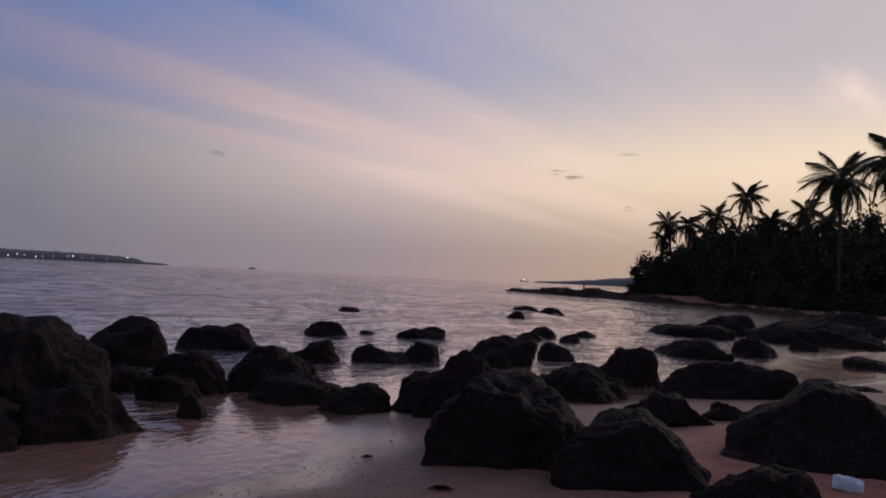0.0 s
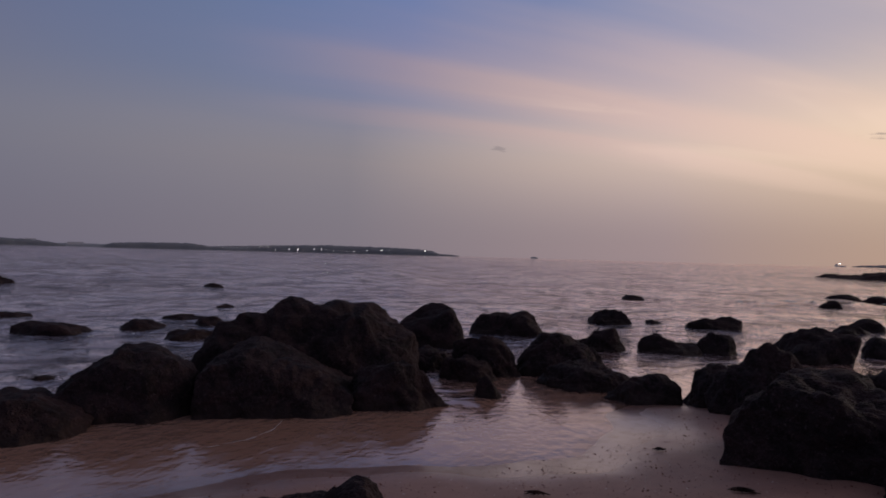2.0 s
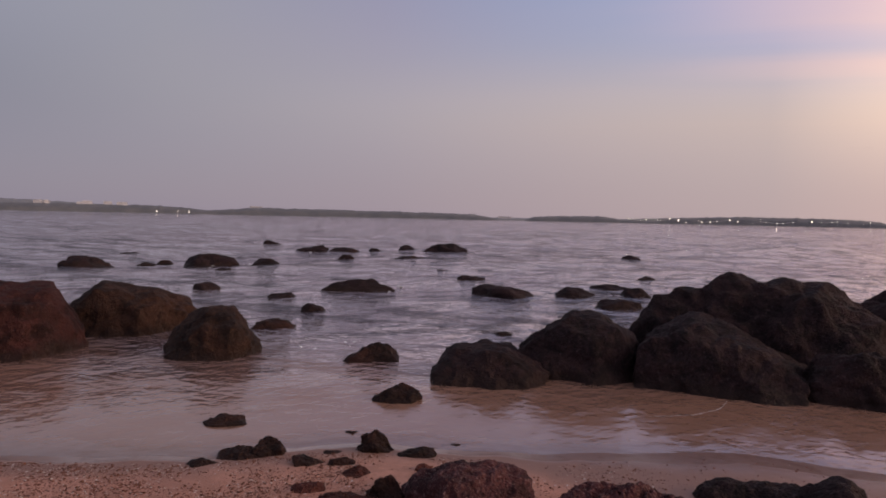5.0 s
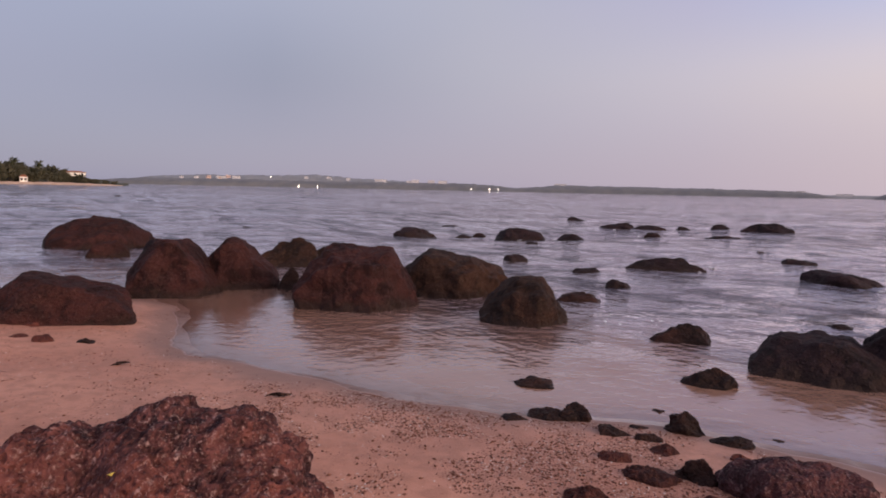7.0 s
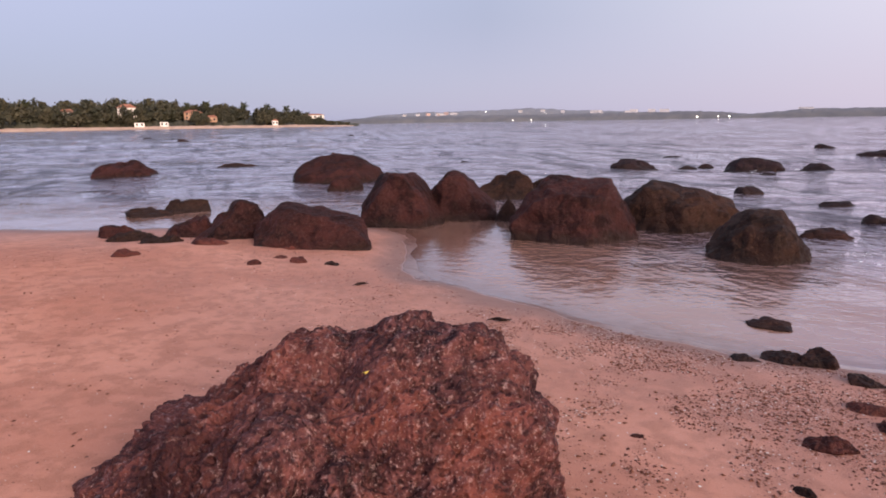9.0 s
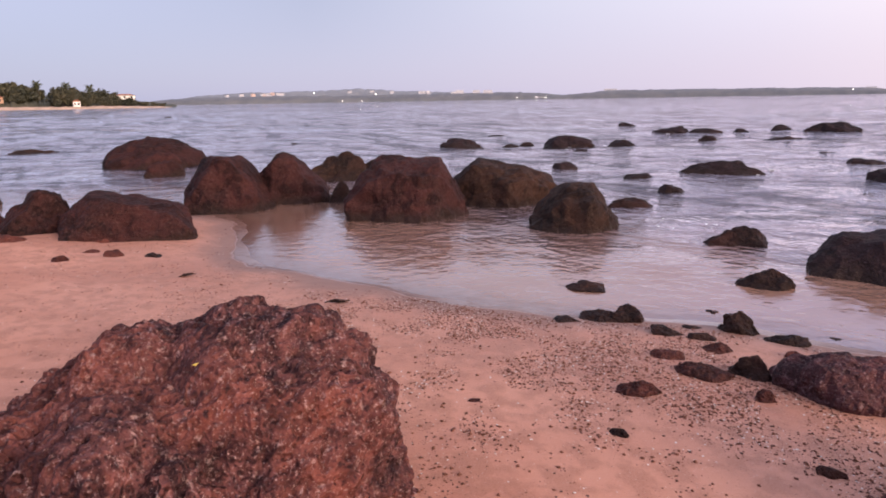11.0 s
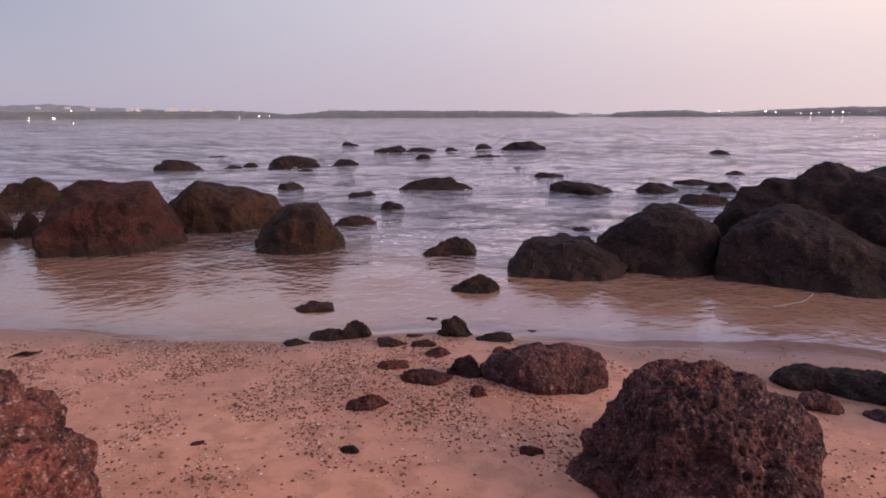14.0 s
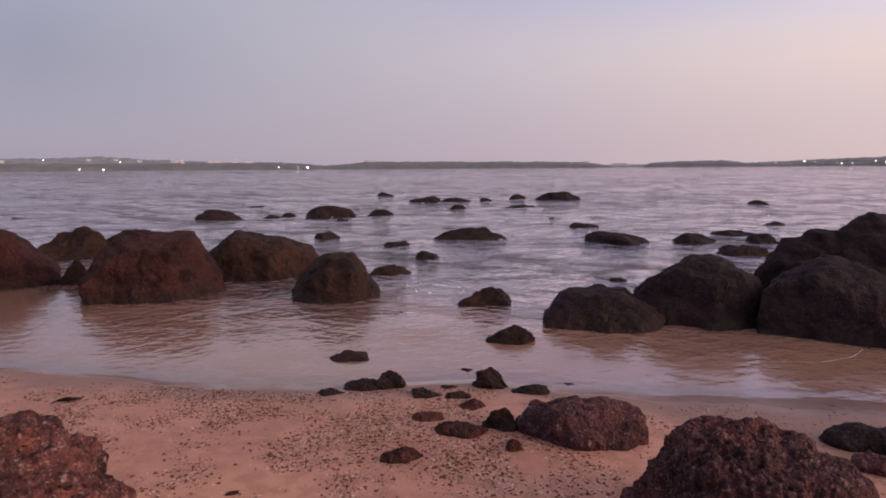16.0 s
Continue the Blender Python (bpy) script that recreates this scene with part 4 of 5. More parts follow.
def seaweed(px, py, size, seed):
    """A tangle of thin dark ribbons washed up on the sand."""
    rng = np.random.default_rng(seed)
    v, f = [], []
    for k in range(9):
        a, s = rng.uniform(0, 6.28), np.linspace(0, 1, 9)
        bend = rng.normal(0, 1.6)
        run = size * rng.uniform(0.5, 1.0)
        path = np.stack([run * (s - 0.5) * np.cos(a + bend * s), run * (s - 0.5) * np.sin(a + bend * s), 0.012 + 0.02 * rng.uniform() * np.sin(s * 3.1)], 1)
        path[:, 1] *= 0.45
        w, g = tube(path, 0.006 * np.sin(0.3 + 2.6 * s) + 0.001, 4)
        f += [[i + len(v) for i in face] for face in g]
        v += list(map(tuple, w))
    ob = new("seaweed", mesh_from("seaweed", v, f, ROCK["darkwet"]))
    ob.matrix_world = pose(px, py, ground_at(px, py), 0, 0, rng.uniform(-20, 20) + math.degrees(math.atan2(-px, py)))
    tagged(ob, "tangle of dark dried seaweed on the sand", "seaweed", "seaweed on the sand")


for k, (px, py, size) in enumerate(((-5.07, -1.06, 0.26), (-5.9, -2.6, 0.22), (-4.9, -1.7, 0.16), (-1.2, 4.6, 0.2), (0.1, 5.2, 0.24), (-0.6, 6.3, 0.18))):
    seaweed(px, py, size, 31 + k)


def foam():
    """Flecks of white foam where the water washes round the rocks."""
    rng = np.random.default_rng(33)
    v, f = [], []
    for cx, cy, reach, count in ((-26, 15.2, 1.4, 170), (-24, 9.3, 1.2, 140), (-17.2, 4.6, 1.0, 110), (-14.6, 6.3, 1.0, 120), (-30, 10.6, 1.8, 150),
                                 (-22, 4.6, 1.2, 120), (-11.6, 8.9, 0.9, 90), (4.2, 37, 2.4, 170), (1.2, 33, 2.6, 150), (-13, 0.6, 0.9, 80), (-8.4, 2.9, 0.5, 60), (-33, -4, 2.0, 110), (-40, -14, 2.4, 110)):
        for _ in range(count // 7):
            a, r = rng.uniform(0, 6.28), reach * rng.uniform(0.5, 1.0) ** 0.6
            w = reach * rng.uniform(0.02, 0.10)
            at = np.array([cx + math.cos(a) * r, cy + math.sin(a) * r * 0.8, 0.045])
            q = np.array([(w, 0, 0), (0.2 * w, 0.8 * w, 0), (-w, 0.3 * w, 0), (-0.3 * w, -0.7 * w, 0), (0, 0, 0.12 * w)]) * rng.uniform(0.6, 1.4, (5, 1)) + at
            n = len(v)
            v += list(map(tuple, q))
            f += [[n, n + 1, n + 4], [n + 1, n + 2, n + 4], [n + 2, n + 3, n + 4], [n + 3, n, n + 4]]
    # a thin spent wave edge curving out from the gap between the boulders
    run = np.linspace(4.42, 5.50, 60)
    mid = -4.0 - 0.55 * (run - 4.95) ** 2 + 0.012 * fbm(np.stack([run * 6, 0 * run, 0 * run], 1), 5, 3)
    half = 0.0005 + 0.005 * np.abs(fbm(np.stack([run * 11, 0 * run, 0 * run + 3], 1), 6, 3))
    for k in range(59):
        n = len(v)
        v += [(mid[k] - half[k], run[k], 0.016), (mid[k] + half[k], run[k], 0.016), (mid[k + 1] + half[k + 1], run[k + 1], 0.016), (mid[k + 1] - half[k + 1], run[k + 1], 0.016)]
        f.append([n, n + 1, n + 2, n + 3])
    white = plain("sea_foam", (0.50, 0.49, 0.52), (0.74, 0.73, 0.76), 6.0, 0.7)
    tagged(new("foam", mesh_from("foam", v, f, white)), "white flecks of foam round the rocks", "foam", kind="stuff")


foam()

# ---------------------------------------------------------------- woods and palms along the near shore
def spot(yaw, dist):
    return -math.sin(radians(yaw)) * dist, math.cos(radians(yaw)) * dist


def frond_mesh(length, droop, seed):
    """One palm frond: an arched rib and two rows of hanging leaflets."""
    rng = np.random.default_rng(seed)
    s = np.linspace(0, 1, 12)
    rib = np.stack([s * length * (1 - 0.18 * droop * s), 0 * s, length * (0.30 * s - (0.30 + 0.55 * droop) * s ** 2)], 1)
    v, f = tube(rib, 0.014 * (1.1 - s), 4)
    v, f = [tuple(q) for q in v], list(f)
    for k in range(38):
        q = 0.12 + 0.88 * k / 37
        at = np.array([np.interp(q, s, rib[:, c]) for c in range(3)])
        size = length * 0.25 * math.sin(math.pi * (0.15 + 0.83 * q)) ** 0.9
        for side in (-1, 1):
            sag = rng.uniform(0.7, 1.25)
            tip = at + np.array([size * 0.5, side * size * 0.7, -size * sag * 1.15])
            mid = at + np.array([size * 0.30, side * size * 0.48, -size * sag * 0.32])
            w = np.array([0.008, 0, 0.0])
            n = len(v)
            v += [tuple(at - w), tuple(at + w), tuple(mid + w * 1.2), tuple(mid - w * 1.2), tuple(tip)]
            f += [[n, n + 1, n + 2, n + 3], [n + 3, n + 2, n + 4]]
    return mesh_from("frond", v, f, FROND, False)


FRONDS = [frond_mesh(1.0, d, 40 + i) for i, d in enumerate((0.45, 0.95, 1.4, 1.8))]


def palm_tree(px, py, height, spread, seed, group="palms behind the beach"):
    """A coconut palm: curved ringed trunk and a crown of arched fronds."""
    rng = np.random.default_rng(seed)
    s = np.linspace(0, 1, 16)
    lean = rng.normal(0, 0.07, 2) * height
    path = np.stack([lean[0] * s ** 2, lean[1] * s ** 2, s * height], 1)
    thing = new("palm_tree")
    thing.location = (px, py, ground_at(px, py) - 0.1 if math.hypot(px, py) < 300 else 2.0)
    tagged(thing, "tall coconut palm with drooping fronds, dark against the sky", "palm", group)
    v, f = tube(path, 0.19 - 0.07 * s + 0.012 * np.sin(s * 95), 8)
    part("trunk", v, f, BARK, thing, "slender ringed grey trunk", True)
    for k in range(27):
        ring = k / 27
        kind = 0 if ring < 0.2 else 1 if ring < 0.5 else 2 if ring < 0.8 else 3
        ob = new("frond", FRONDS[kind])
        ob.parent = thing
        up = 72 - 145 * ring + rng.normal(0, 8)
        m = pose(*path[-1]) @ pose(0, 0, 0, 0, 0, k * 137.5 + rng.normal(0, 10)) @ pose(0, 0, 0, rng.normal(0, 12), -up * 0.9, 0)
        ob.matrix_local = m @ Matrix.Scale(spread * rng.uniform(0.85, 1.12), 4)
    nuts = [np.array(q) + path[-1] for q in ((0.2, 0.1, -0.35), (-0.2, 0.15, -0.4), (0.05, -0.22, -0.38))]
    u, t = ball(1)
    part("coconuts", np.concatenate([u * 0.14 + q for q in nuts]), np.concatenate([t + len(u) * i for i in range(3)]), BARK, thing, smooth=True)
    return thing


def crown_mesh(seed, leaves, size, mat, clumps=34):
    """An uneven crown of many small leaf sprays on a unit dome, gathered in clumps with gaps."""
    rng = np.random.default_rng(seed)
    c = rng.normal(size=(clumps, 3))
    c /= np.linalg.norm(c, axis=1)[:, None]
    c *= rng.uniform(0.35, 0.92, clumps)[:, None] * (1 + 0.25 * fbm(c * 1.5 + seed, seed, 2))[:, None]
    c[:, 2] = np.abs(c[:, 2]) * 1.0 - 0.25 * rng.uniform(0, 1, clumps)
    own = rng.integers(0, clumps, leaves)
    at = c[own] + rng.normal(0, 1, (leaves, 3)) * rng.uniform(0.07, 0.17, clumps)[own][:, None]
    a, b = rng.normal(size=(leaves, 3)), rng.normal(size=(leaves, 3))
    a /= np.linalg.norm(a, axis=1)[:, None]
    b = np.cross(a, b)
    b /= np.linalg.norm(b, axis=1)[:, None]
    k = size * rng.uniform(0.6, 1.4, leaves)[:, None]
    v = np.stack([at - a * k, at + b * k * 0.45, at + a * k, at - b * k * 0.45], 1).reshape(-1, 3)
    return mesh_from("crown", v, np.arange(leaves * 4).reshape(-1, 4), mat, False)


CROWNS = [crown_mesh(60 + i, 5200, 0.060, LEAF) for i in range(4)]
SHORE_CROWNS = [crown_mesh(80 + i, 1500, 0.13, SHORE_LEAF, 26) for i in range(3)]


def limbs(height, seed):
    rng = np.random.default_rng(seed)
    s = np.linspace(0, 1, 6)
    v, f = tube(np.stack([0.05 * np.sin(s * 3), 0.04 * s, s * height * 0.6], 1), height * (0.026 - 0.012 * s), 7)
    v, f = list(map(tuple, v)), list(f)
    for k in range(5):
        a, q = k * 1.26 + rng.uniform(0, 0.6), rng.uniform(0.25, 0.5)
        w, g = tube(np.stack([np.cos(a) * s * height * 0.28, np.sin(a) * s * height * 0.28, height * (q + 0.34 * s - 0.08 * s ** 2)], 1), height * (0.011 - 0.008 * s), 5)
        f += [[i + len(v) for i in face] for face in g]
        v += list(map(tuple, w))
    return mesh_from("trunk", v, f, BARK, True)


TRUNKS = [limbs(1.0, 90 + i) for i in range(3)]


def leafy_tree(px, py, height, radius, seed, crowns, group, label, base=None, name="tree"):
    rng = np.random.default_rng(seed)
    thing = new(name)
    z0 = ground_at(px, py) - 0.05 if base is None else base
    thing.matrix_world = pose(px, py, z0, 0, 0, rng.uniform(0, 360))
    tagged(thing, label, name, group)
    t = new("trunk", TRUNKS[seed % len(TRUNKS)])
    t.parent, t.scale = thing, (height, height, height)
    c = new("crown", crowns[seed % len(crowns)])
    c.parent, c.location = thing, (0, 0, height * (0.12 if name == "shrub" else 0.36))
    c.scale = (radius, radius * rng.uniform(0.85, 1.15), height * 0.62)
    return thing


rng = np.random.default_rng(7)
WOODS = "dense leafy tree of the dark woods behind the beach"
count = 0
for row, (back, grow) in enumerate(((0, 0.72), (5, 0.95), (10, 1.05))):
    for k in range(17 - row):
        q = (k + 0.5 * (row % 2)) / 16
        px = np.interp(q, (0, 0.25, 0.5, 0.75, 1), (28.8, 34.0, 36, 36, 33)) + back * 0.9 + rng.normal(0, 0.8)
        py = np.interp(q, (0, 0.25, 0.5, 0.75, 1), (97, 82, 64, 48, 30)) + back * 0.5 + rng.normal(0, 1.0)
        tall = np.interp(q, (0, 0.08, 0.25, 0.6, 1), (7.5, 10.0, 9.8, 8.2, 6.6)) * grow * rng.uniform(0.9, 1.12)
        leafy_tree(px, py, tall, rng.uniform(3.3, 4.3), 100 + count, CROWNS, "trees behind the beach", WOODS)
        count += 1
for k in range(20):
    q = k / 19
    px = np.interp(q, (0, 0.25, 0.5, 0.75, 1), (27.5, 32, 33.5, 33, 30)) + rng.normal(0, 0.7)
    py = np.interp(q, (0, 0.25, 0.5, 0.75, 1), (97, 80, 62, 46, 29)) + rng.normal(0, 0.8)
    leafy_tree(px, py, rng.uniform(2.6, 4.2), rng.uniform(2.4, 3.2), 300 + k, CROWNS, "shrubs behind the beach", "low dark shrub at the back of the beach", name="shrub")

for k, (yaw, dist, tall, spread) in enumerate((
        (-16.7, 98, 9.6, 3.0), (-17.7, 97, 11.6, 3.2), (-18.9, 96, 11.2, 3.2), (-20.0, 96, 10.0, 3.0), (-20.9, 92, 12.0, 3.2),
        (-22.2, 84, 13.9, 3.4), (-24.6, 84, 10.2, 3.0), (-25.4, 82, 10.8, 2.7), (-26.0, 82, 9.6, 2.7), (-27.6, 78, 11.4, 2.9),
        (-28.4, 78, 10.0, 2.7), (-29.6, 64, 13.0, 4.2), (-32.6, 60, 13.6, 4.4), (-34.5, 60, 12.0, 4.2), (-37.5, 62, 13.5, 4.2))):
    palm_tree(*spot(yaw - 0.4, dist), tall - 1.9, spread * 0.78, 500 + k)


def rock_shelf():
    """A long low reef of rock running out from the point."""
    line = np.array([(8.5, 110), (11, 107), (15, 100), (19.5, 92), (23, 84), (25.5, 74), (27, 64), (27.5, 54), (27, 46)], float)
    n, m = 240, 26
    q = np.linspace(0, len(line) - 1, n)
    mid = np.stack([np.interp(q, np.arange(len(line)), line[:, c]) for c in (0, 1)], 1)
    t = np.gradient(mid, axis=0)
    t /= np.linalg.norm(t, axis=1)[:, None]
    side = np.stack([-t[:, 1], t[:, 0]], 1)
    a = np.linspace(-1, 1, m)
    wide = np.interp(q, (0, 0.3, 2, 5, 8), (0.3, 2.2, 3.6, 2.4, 1.2))
    xy = mid[:, None] + side[:, None] * (a[None, :, None] * wide[:, None, None])
    p = np.concatenate([xy.reshape(-1, 2), np.zeros((n * m, 1))], 1)
    dome = (1 - np.abs(a) ** 3)[None] * np.interp(q, (0, 0.4, 1, 3, 5, 8), (0.1, 0.85, 1.0, 1.15, 0.7, 0.45))[:, None]
    h = dome.ravel() * (0.85 + 0.45 * fbm(p * 0.5, 61, 3)) + 0.12 * fbm(p * 2.1, 62, 3) - 0.25
    p[:, 2] = h
    i, j = np.meshgrid(np.arange(n - 1), np.arange(m - 1), indexing="ij")
    f = np.stack([i * m + j, i * m + j + 1, (i + 1) * m + j + 1, (i + 1) * m + j], -1).reshape(-1, 4)
    tagged(new("rock_shelf", mesh_from("rock_shelf", p, f[:, ::-1], ROCK["darkwet"])), "long low black rock shelf running into the sea", "reef")


rock_shelf()

# a mooring post on the reef
px, py = spot(-11.0, 97)
v, f = tube([(0, 0, 0), (0.02, 0, 0.5), (0.03, 0.02, 1.0)], (0.14, 0.12, 0.11), 8)
post = new("mooring_post", mesh_from("mooring_post", v, f, BARK))
post.location = (px, py, 0.75)
tagged(post, "short weathered wooden post standing on the reef", "post")


# ---------------------------------------------------------------- the shore across the cove
def ridge(name, dist, profile, mat, label, deep=350.0, lumps=0.12, seed=1, step=0.06):
    """A far strip of land: heights in metres by yaw, with an uneven wooded top."""
    yaws = np.arange(profile[0][0], profile[-1][0], step if profile[0][0] < profile[-1][0] else -step)
    known = sorted(profile)
    h = np.interp(yaws, [k[0] for k in known], [k[1] for k in known])
    q = np.stack([yaws * 3.1, 0 * yaws + seed, 0 * yaws], 1)
    h = h * (1 + lumps * fbm(q, seed, 3)) + lumps * 9 * fbm(q * 3.3, seed + 1, 2) * np.clip(h / 12, 0, 1)
    rows = []
    for back, part_of in ((0, -0.02), (6, 0.45), (30, 0.72), (80, 0.90), (150, 1.0), (deep, 0.4)):
        r = dist + back
        rows.append(np.stack([-np.sin(np.radians(yaws)) * r, np.cos(np.radians(yaws)) * r, h * part_of * (1 + back / dist) + (0 if back else -1.5)], 1))
    v = np.concatenate(rows)
    n = len(yaws)
    f = [[i * n + j, i * n + j + 1, (i + 1) * n + j + 1, (i + 1) * n + j] for i in range(len(rows) - 1) for j in range(n - 1)]
    return tagged(new(name, mesh_from(name, v, f, mat)), label, "far land", kind="structure")


def house(yaw, dist, z, w, d, h, storeys, wall_mat, label, roof=True, turn=0.0, name="house"):
    """A block with windows on each storey and a hipped or flat roof."""
    thing = new(name)
    thing.matrix_world = pose(*spot(yaw, dist), z, 0, 0, yaw + turn)
    tagged(thing, label, "building", "buildings on the shore")
    box = np.array([(sx * w / 2, sy * d / 2, k * h) for k in (0, 1) for sx, sy in ((-1, -1), (1, -1), (1, 1), (-1, 1))])
    sides = [[0, 1, 5, 4], [1, 2, 6, 5], [2, 3, 7, 6], [3, 0, 4, 7], [4, 5, 6, 7], [3, 2, 1, 0]]
    part("wall", box, sides, wall_mat, thing)
    e = 1.12
    if roof:
        top = [(sx * w / 2 * e, sy * d / 2 * e, h) for sx, sy in ((-1, -1), (1, -1), (1, 1), (-1, 1))] + [(-w * 0.22, 0, h * 1.38), (w * 0.22, 0, h * 1.38)]
        part("roof", top, [[0, 1, 5, 4], [1, 2, 5], [2, 3, 4, 5], [3, 0, 4], [3, 2, 1, 0]], ROOF, thing)
    else:
        slab = box * np.array([1.03, 1.03, 0.04]) + np.array([0, 0, h])
        part("roof", slab, sides, wall_mat, thing)
    columns = max(2, int(w / 4))
    pane = np.array([(sx * 0.6, sy * 0.05, k * 1.4) for k in (0, 1) for sx, sy in ((-1, -1), (1, -1), (1, 1), (-1, 1))])
    shared = mesh_from("window", pane, sides, PANE, False)
    for level in range(storeys):
        for c in range(columns):
            win = new("window", shared)
            win.parent = thing
            win.location = ((c + 0.5) / columns * w - w / 2, -d / 2 - 0.03, (level + 0.35) * h / storeys)
    return thing


ORANGE = plain("ochre_wall", (0.36, 0.21, 0.14), (0.45, 0.28, 0.19), 0.4, 0.85)
# both far walls, also used for poles and ship, glow weakly as painted haze
HAZED_ORANGE = plain("hazed_orange_wall", (0.34, 0.22, 0.18), (0.44, 0.30, 0.25), 0.2, 0.85, (0.24, 0.2, 0.23), 0.5)
HAZED_GREY = plain("hazed_grey_wall", (0.30, 0.29, 0.31), (0.42, 0.40, 0.42), 0.2, 0.85, (0.26, 0.24, 0.28), 0.5)
ridge("shore_beach", 455, [(112.6, 0.3), (113.5, 1.2), (117, 2.2), (129, 2.6), (165, 3.0)], SHORE_SAND, "pale sandy beach across the cove", 60, 0.1, 3)
ridge("shore_land", 478, [(112.2, 1.2), (116, 4.0), (120, 6.5), (129, 9.0), (165, 11.0)], SHORE_LEAF, "green wooded bank across the cove", 300, 0.25, 4)
rng = np.random.default_rng(11)
for k in range(250):
    yaw = rng.uniform(113.0, 158)
    back = rng.uniform(-8, 85)
    tall = np.interp(yaw, (113, 115, 117, 122, 127, 158), (3.0, 5.0, 9.5, 12.0, 14.5, 16)) * rng.uniform(0.6, 1.15)
    z0 = np.interp(yaw, (113, 116, 120, 129, 158), (0.8, 2.6, 4.6, 6.5, 8.5)) * min(1.0, 0.45 + back / 90)
    leafy_tree(*spot(yaw, 484 + back), tall, tall * rng.uniform(0.55, 0.8), 700 + k, SHORE_CROWNS, "trees across the cove", "rounded green tree on the bank across the cove", base=z0 - 0.6)
for k, (yaw, tall) in enumerate(((118.2, 11), (119.8, 13), (121.5, 14), (124.6, 15), (126.0, 14), (130.5, 16), (133, 15), (137, 16))):
    palm_tree(*spot(yaw, 520), tall, 4.0, 560 + k, "palms across the cove")
house(130.4, 484, 7.5, 11, 9, 6.5, 2, PLASTER, "white two-storey house with a red tiled roof among trees")
house(125.6, 505, 6.0, 12, 9, 5.0, 2, ORANGE, "ochre house with a red tiled roof among trees")
house(124.2, 490, 4.0, 7, 6, 3.6, 1, ORANGE, "small ochre house with a red roof by the beach")
house(129.6, 470, 1.4, 6, 4, 2.6, 1, PLASTER, "low white beach shack open to the sand", False)
house(127.8, 471, 1.6, 5, 4, 2.8, 1, PLASTER, "small white beach shack under the trees", False)
house(119.2, 471, 1.2, 4, 4, 3.2, 1, PLASTER, "small pale beach hut at the edge of the trees")
house(115.9, 505, 5.5, 13, 8, 2.8, 1, PLASTER, "long low white house above the rocks")
house(134.5, 488, 6.0, 11, 9, 5.5, 2, PLASTER, "white two-storey house with a red roof behind the beach")

# ---------------------------------------------------------------- land across the bay
def far_heights(pairs, dist):
    return [(yaw, math.tan(radians(el)) * dist + 1.7) for yaw, el in pairs]


ridge("far_hill", 2900, far_heights([(113, 0.3), (110.4, 0.66), (106.7, 0.88), (104.8, 0.85), (101, 0.96), (97.4, 1.08), (94, 0.84), (90.5, 0.72), (87, 0.55), (83, 0.3)], 2900), HAZED_HILL, "pale hazy hill with houses across the bay", 600, 0.04, 11)
ridge("far_woods_west", 2450, far_heights([(114.5, 0.25), (111, 0.52), (105, 0.56), (98, 0.52), (93, 0.55), (88.5, 0.60), (84.0, 0.60), (82, 0.48), (80.4, 0.30), (79.0, 0.18)], 2450), HAZED_LAND, "dark wooded shore across the bay", 400, 0.06, 12)
ridge("far_woods_middle", 2400, far_heights([(81.5, 0.22), (79, 0.38), (76.6, 0.60), (71, 0.58), (66, 0.56), (61.3, 0.52), (58.6, 0.46), (57.3, 0.36), (56.2, 0.20), (55.6, 0.04)], 2400), HAZED_LAND, "long dark wooded point across the bay", 400, 0.05, 13)
ridge("far_hill_middle", 3300, far_heights([(57.5, 0.16), (55.5, 0.22), (53, 0.22), (51, 0.16)], 3300), HAZED_HILL, "pale hazy land far across the bay", 500, 0.08, 14)
ridge("far_woods_island", 2350, far_heights([(53.3, 0.04), (52.4, 0.36), (50, 0.45), (47.0, 0.50), (46.0, 0.40), (45.2, 0.24), (42, 0.2)], 2350), HAZED_LAND, "flat dark wooded headland across the bay", 300, 0.05, 15)
ridge("far_town_shore", 2650, far_heights([(46.5, 0.25), (43, 0.38), (39.3, 0.54), (35.7, 0.64), (32, 0.62), (28, 0.54), (26.6, 0.42), (25.9, 0.16), (24.6, 0.10), (24.1, 0.02)], 2650), HAZED_LAND, "low shore with town lights across the bay", 400, 0.05, 16)
ridge("far_point", 2700, far_heights([(-6.6, 0.02), (-7.2, 0.10), (-9, 0.18), (-10.4, 0.30), (-12, 0.45), (-13.8, 0.66), (-15.0, 0.80), (-20, 1.1), (-40, 1.3)], 2700), HAZED_LAND, "long wooded point running out to the open sea", 400, 0.06, 17)
ridge("far_islet", 2600, far_heights([(17.9, 0.02), (17.75, 0.10), (17.5, 0.13), (17.2, 0.02)], 2600), HAZED_HILL, "tiny dark islet on the horizon", 60, 0.1, 18)

rng = np.random.default_rng(19)
u, t = ball(2)
GLOBE = mesh_from("globe", u * 0.7, t, LAMP)
BIG_GLOBE = mesh_from("globe", u * 1.15, t, LAMP)
POLE = mesh_from("shore_lamp", *tube([(0, 0, -9), (0, 0, -4), (0, 0, 0)], (0.22, 0.18, 0.12), 6), HAZED_GREY)


def shore_lamp(yaw, dist, z, big=False):
    ob = new("shore_lamp", POLE)
    ob.location = (*spot(yaw, dist), z)
    g = new("globe", BIG_GLOBE if big else GLOBE)
    g.parent = ob
    tagged(ob, "lit street lamp on the far shore", "lamp", "lamps across the bay")


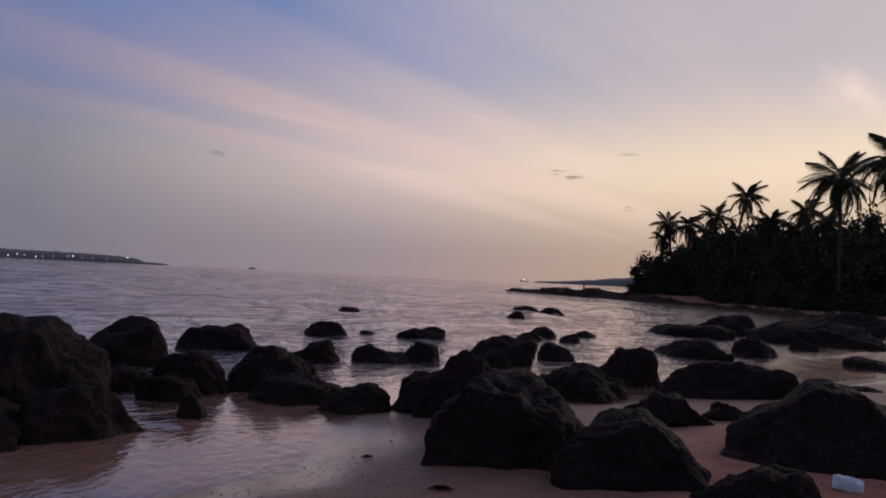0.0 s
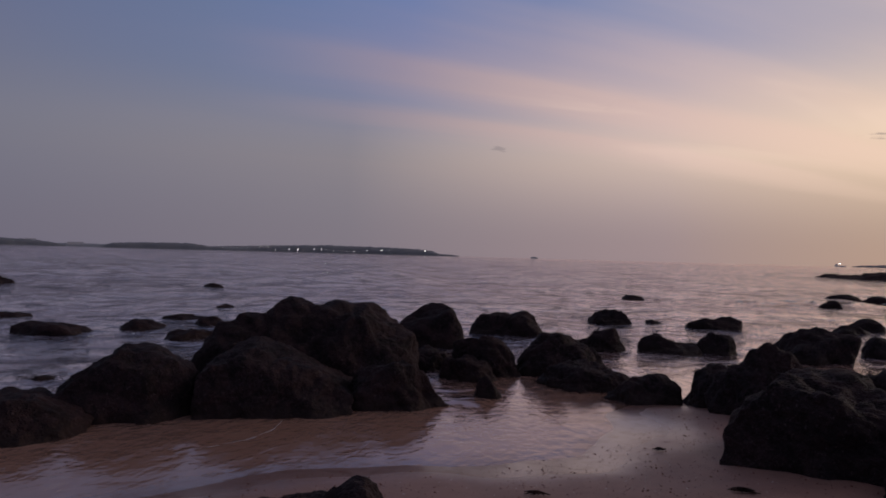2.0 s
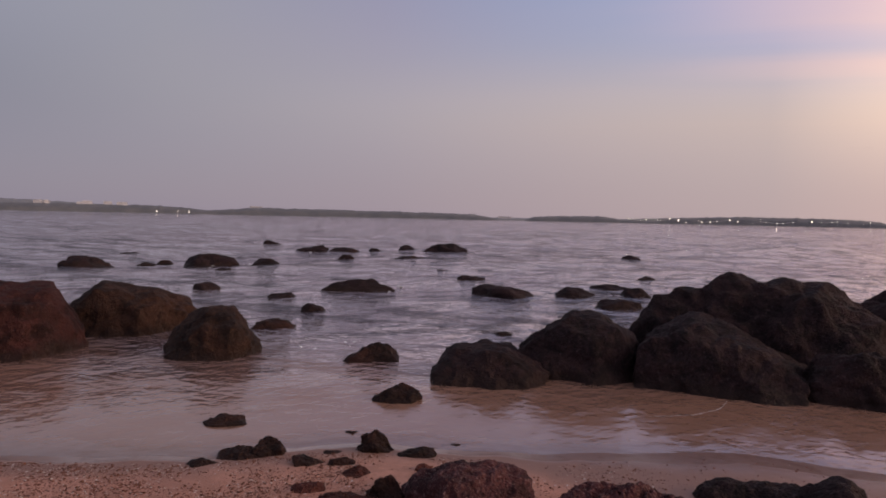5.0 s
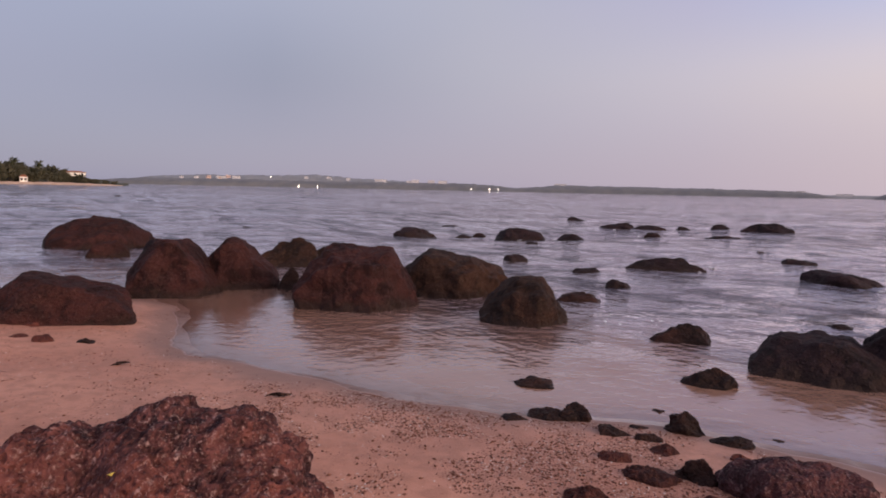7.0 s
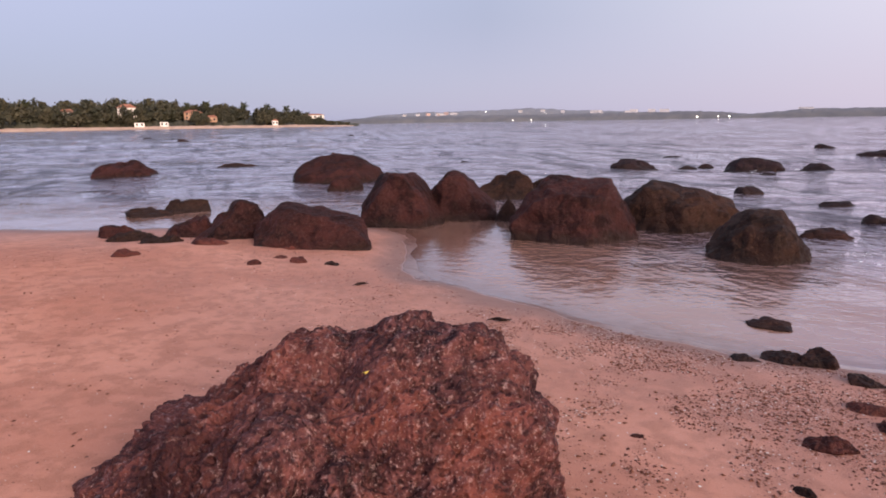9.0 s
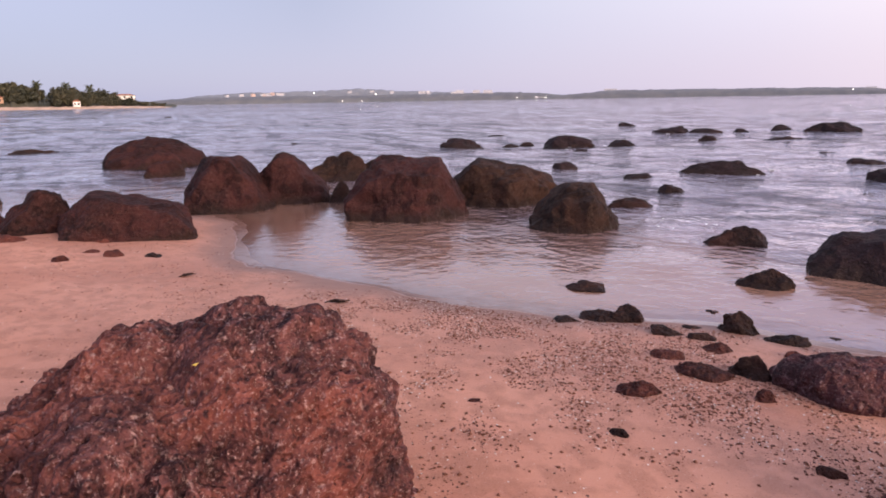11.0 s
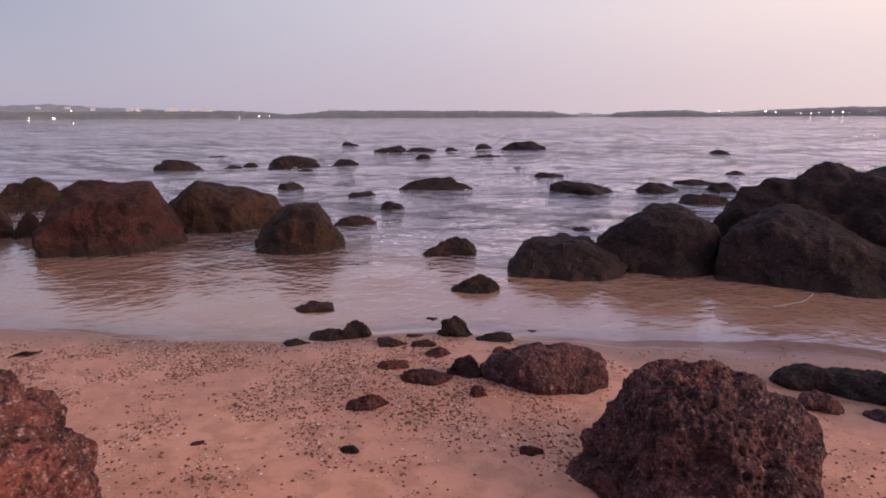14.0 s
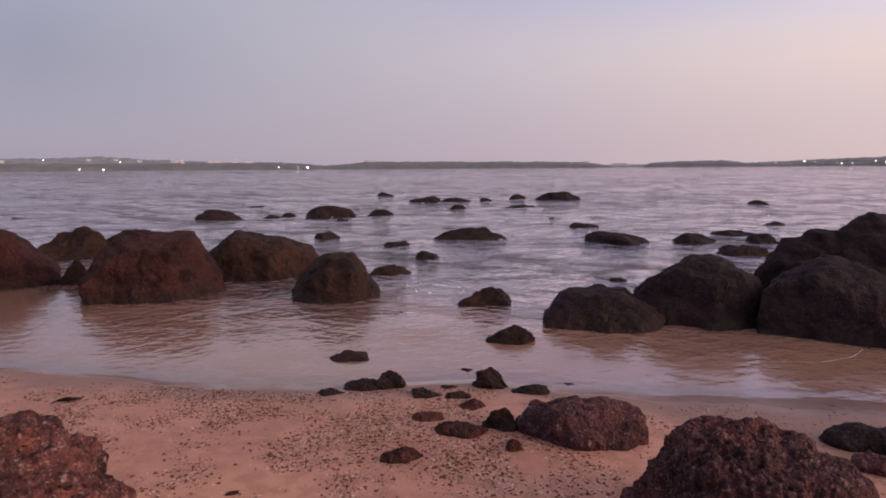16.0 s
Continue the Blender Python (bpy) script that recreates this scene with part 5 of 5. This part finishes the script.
for k in range(30):
    yaw = 27.2 + 17.6 * ((k + rng.uniform(-0.42, 0.42)) / 29.0)
    shore_lamp(yaw, 2640, rng.uniform(9, 19), rng.uniform() < 0.3)
for yaw, z in ((99.0, 6), (97.4, 5), (71.9 + 12.2, 8), (70.3 + 12.2, 9), (69.5 + 12.2, 8), (59.0, 16), (58.9, 10), (57.8, 11), (96.2, 34), (101.3, 42)):
    shore_lamp(yaw, 2440 if z < 30 else 2880, z, True)
shore_lamp(-5.8, 2500, 10, True)
for k in range(18):
    yaw = rng.choice((rng.uniform(104, 108.5), rng.uniform(91, 99), rng.uniform(86.5, 89.5)))
    el = np.interp(yaw, (86, 90, 94, 97.4, 101, 105, 109), (0.52, 0.60, 0.72, 0.94, 0.85, 0.74, 0.62)) * rng.uniform(0.86, 1.02)
    house(yaw, 2885, math.tan(radians(el)) * 2885 - 3, rng.uniform(14, 34), 14, rng.uniform(7, 13), 3, (HAZED_GREY, HAZED_GREY, HAZED_GREY, HAZED_GREY, HAZED_ORANGE, HAZED_ORANGE)[rng.integers(0, 6)], "pale apartment block on the far hill", False, rng.uniform(-20, 20), "apartment_building")
for yaw, el, w, h in ((76.4, 0.60, 46, 9), (75.3, 0.58, 30, 6), (89.0, 0.58, 30, 14), (87.6, 0.60, 26, 13), (86.6, 0.6, 34, 12), (57.9, 0.42, 30, 7), (55.0, 0.22, 50, 8)):
    house(yaw, 2560, math.tan(radians(el)) * 2560 - 2, w, 14, h, 3, HAZED_GREY, "grey apartment block above the far woods", False, 0, "apartment_building")

# a ship on the horizon below its light
hull = [(-14, -3, 0), (12, -3, 0), (16, 0, 0), (12, 3, 0), (-14, 3, 0), (-15, -3, 5), (14, -3, 5), (20, 0, 6), (14, 3, 5), (-15, 3, 5)]
ship = new("ship")
ship.matrix_world = pose(*spot(-5.8, 2510), -1, 0, 0, -5.8)
tagged(ship, "small dark ship on the horizon with a light", "ship")
part("hull", hull, [[0, 1, 6, 5], [1, 2, 7, 6], [2, 3, 8, 7], [3, 4, 9, 8], [4, 0, 5, 9], [5, 6, 7, 8, 9], [4, 3, 2, 1, 0]], HAZED_GREY, ship)
part("bridge", np.array([(sx * 3 - 9, sy * 2.4, 5 + 5 * k) for k in (0, 1) for sx, sy in ((-1, -1), (1, -1), (1, 1), (-1, 1))]), [[0, 1, 5, 4], [1, 2, 6, 5], [2, 3, 7, 6], [3, 0, 4, 7], [4, 5, 6, 7], [3, 2, 1, 0]], HAZED_GREY, ship)

at = np.array([-1.825, -0.895])
skin = np.array([q.co for q in BIG_RED.data.vertices]) + np.array(BIG_RED.matrix_world.translation)
fallen_leaf(*at, float(skin[np.hypot(*(skin[:, :2] - at).T) < 0.02][:, 2].max()) + 0.004, 25)
fallen_leaf(-4.18, 3.45, ground_at(-4.13, 3.49) + 0.012, 38, 2.9, True)
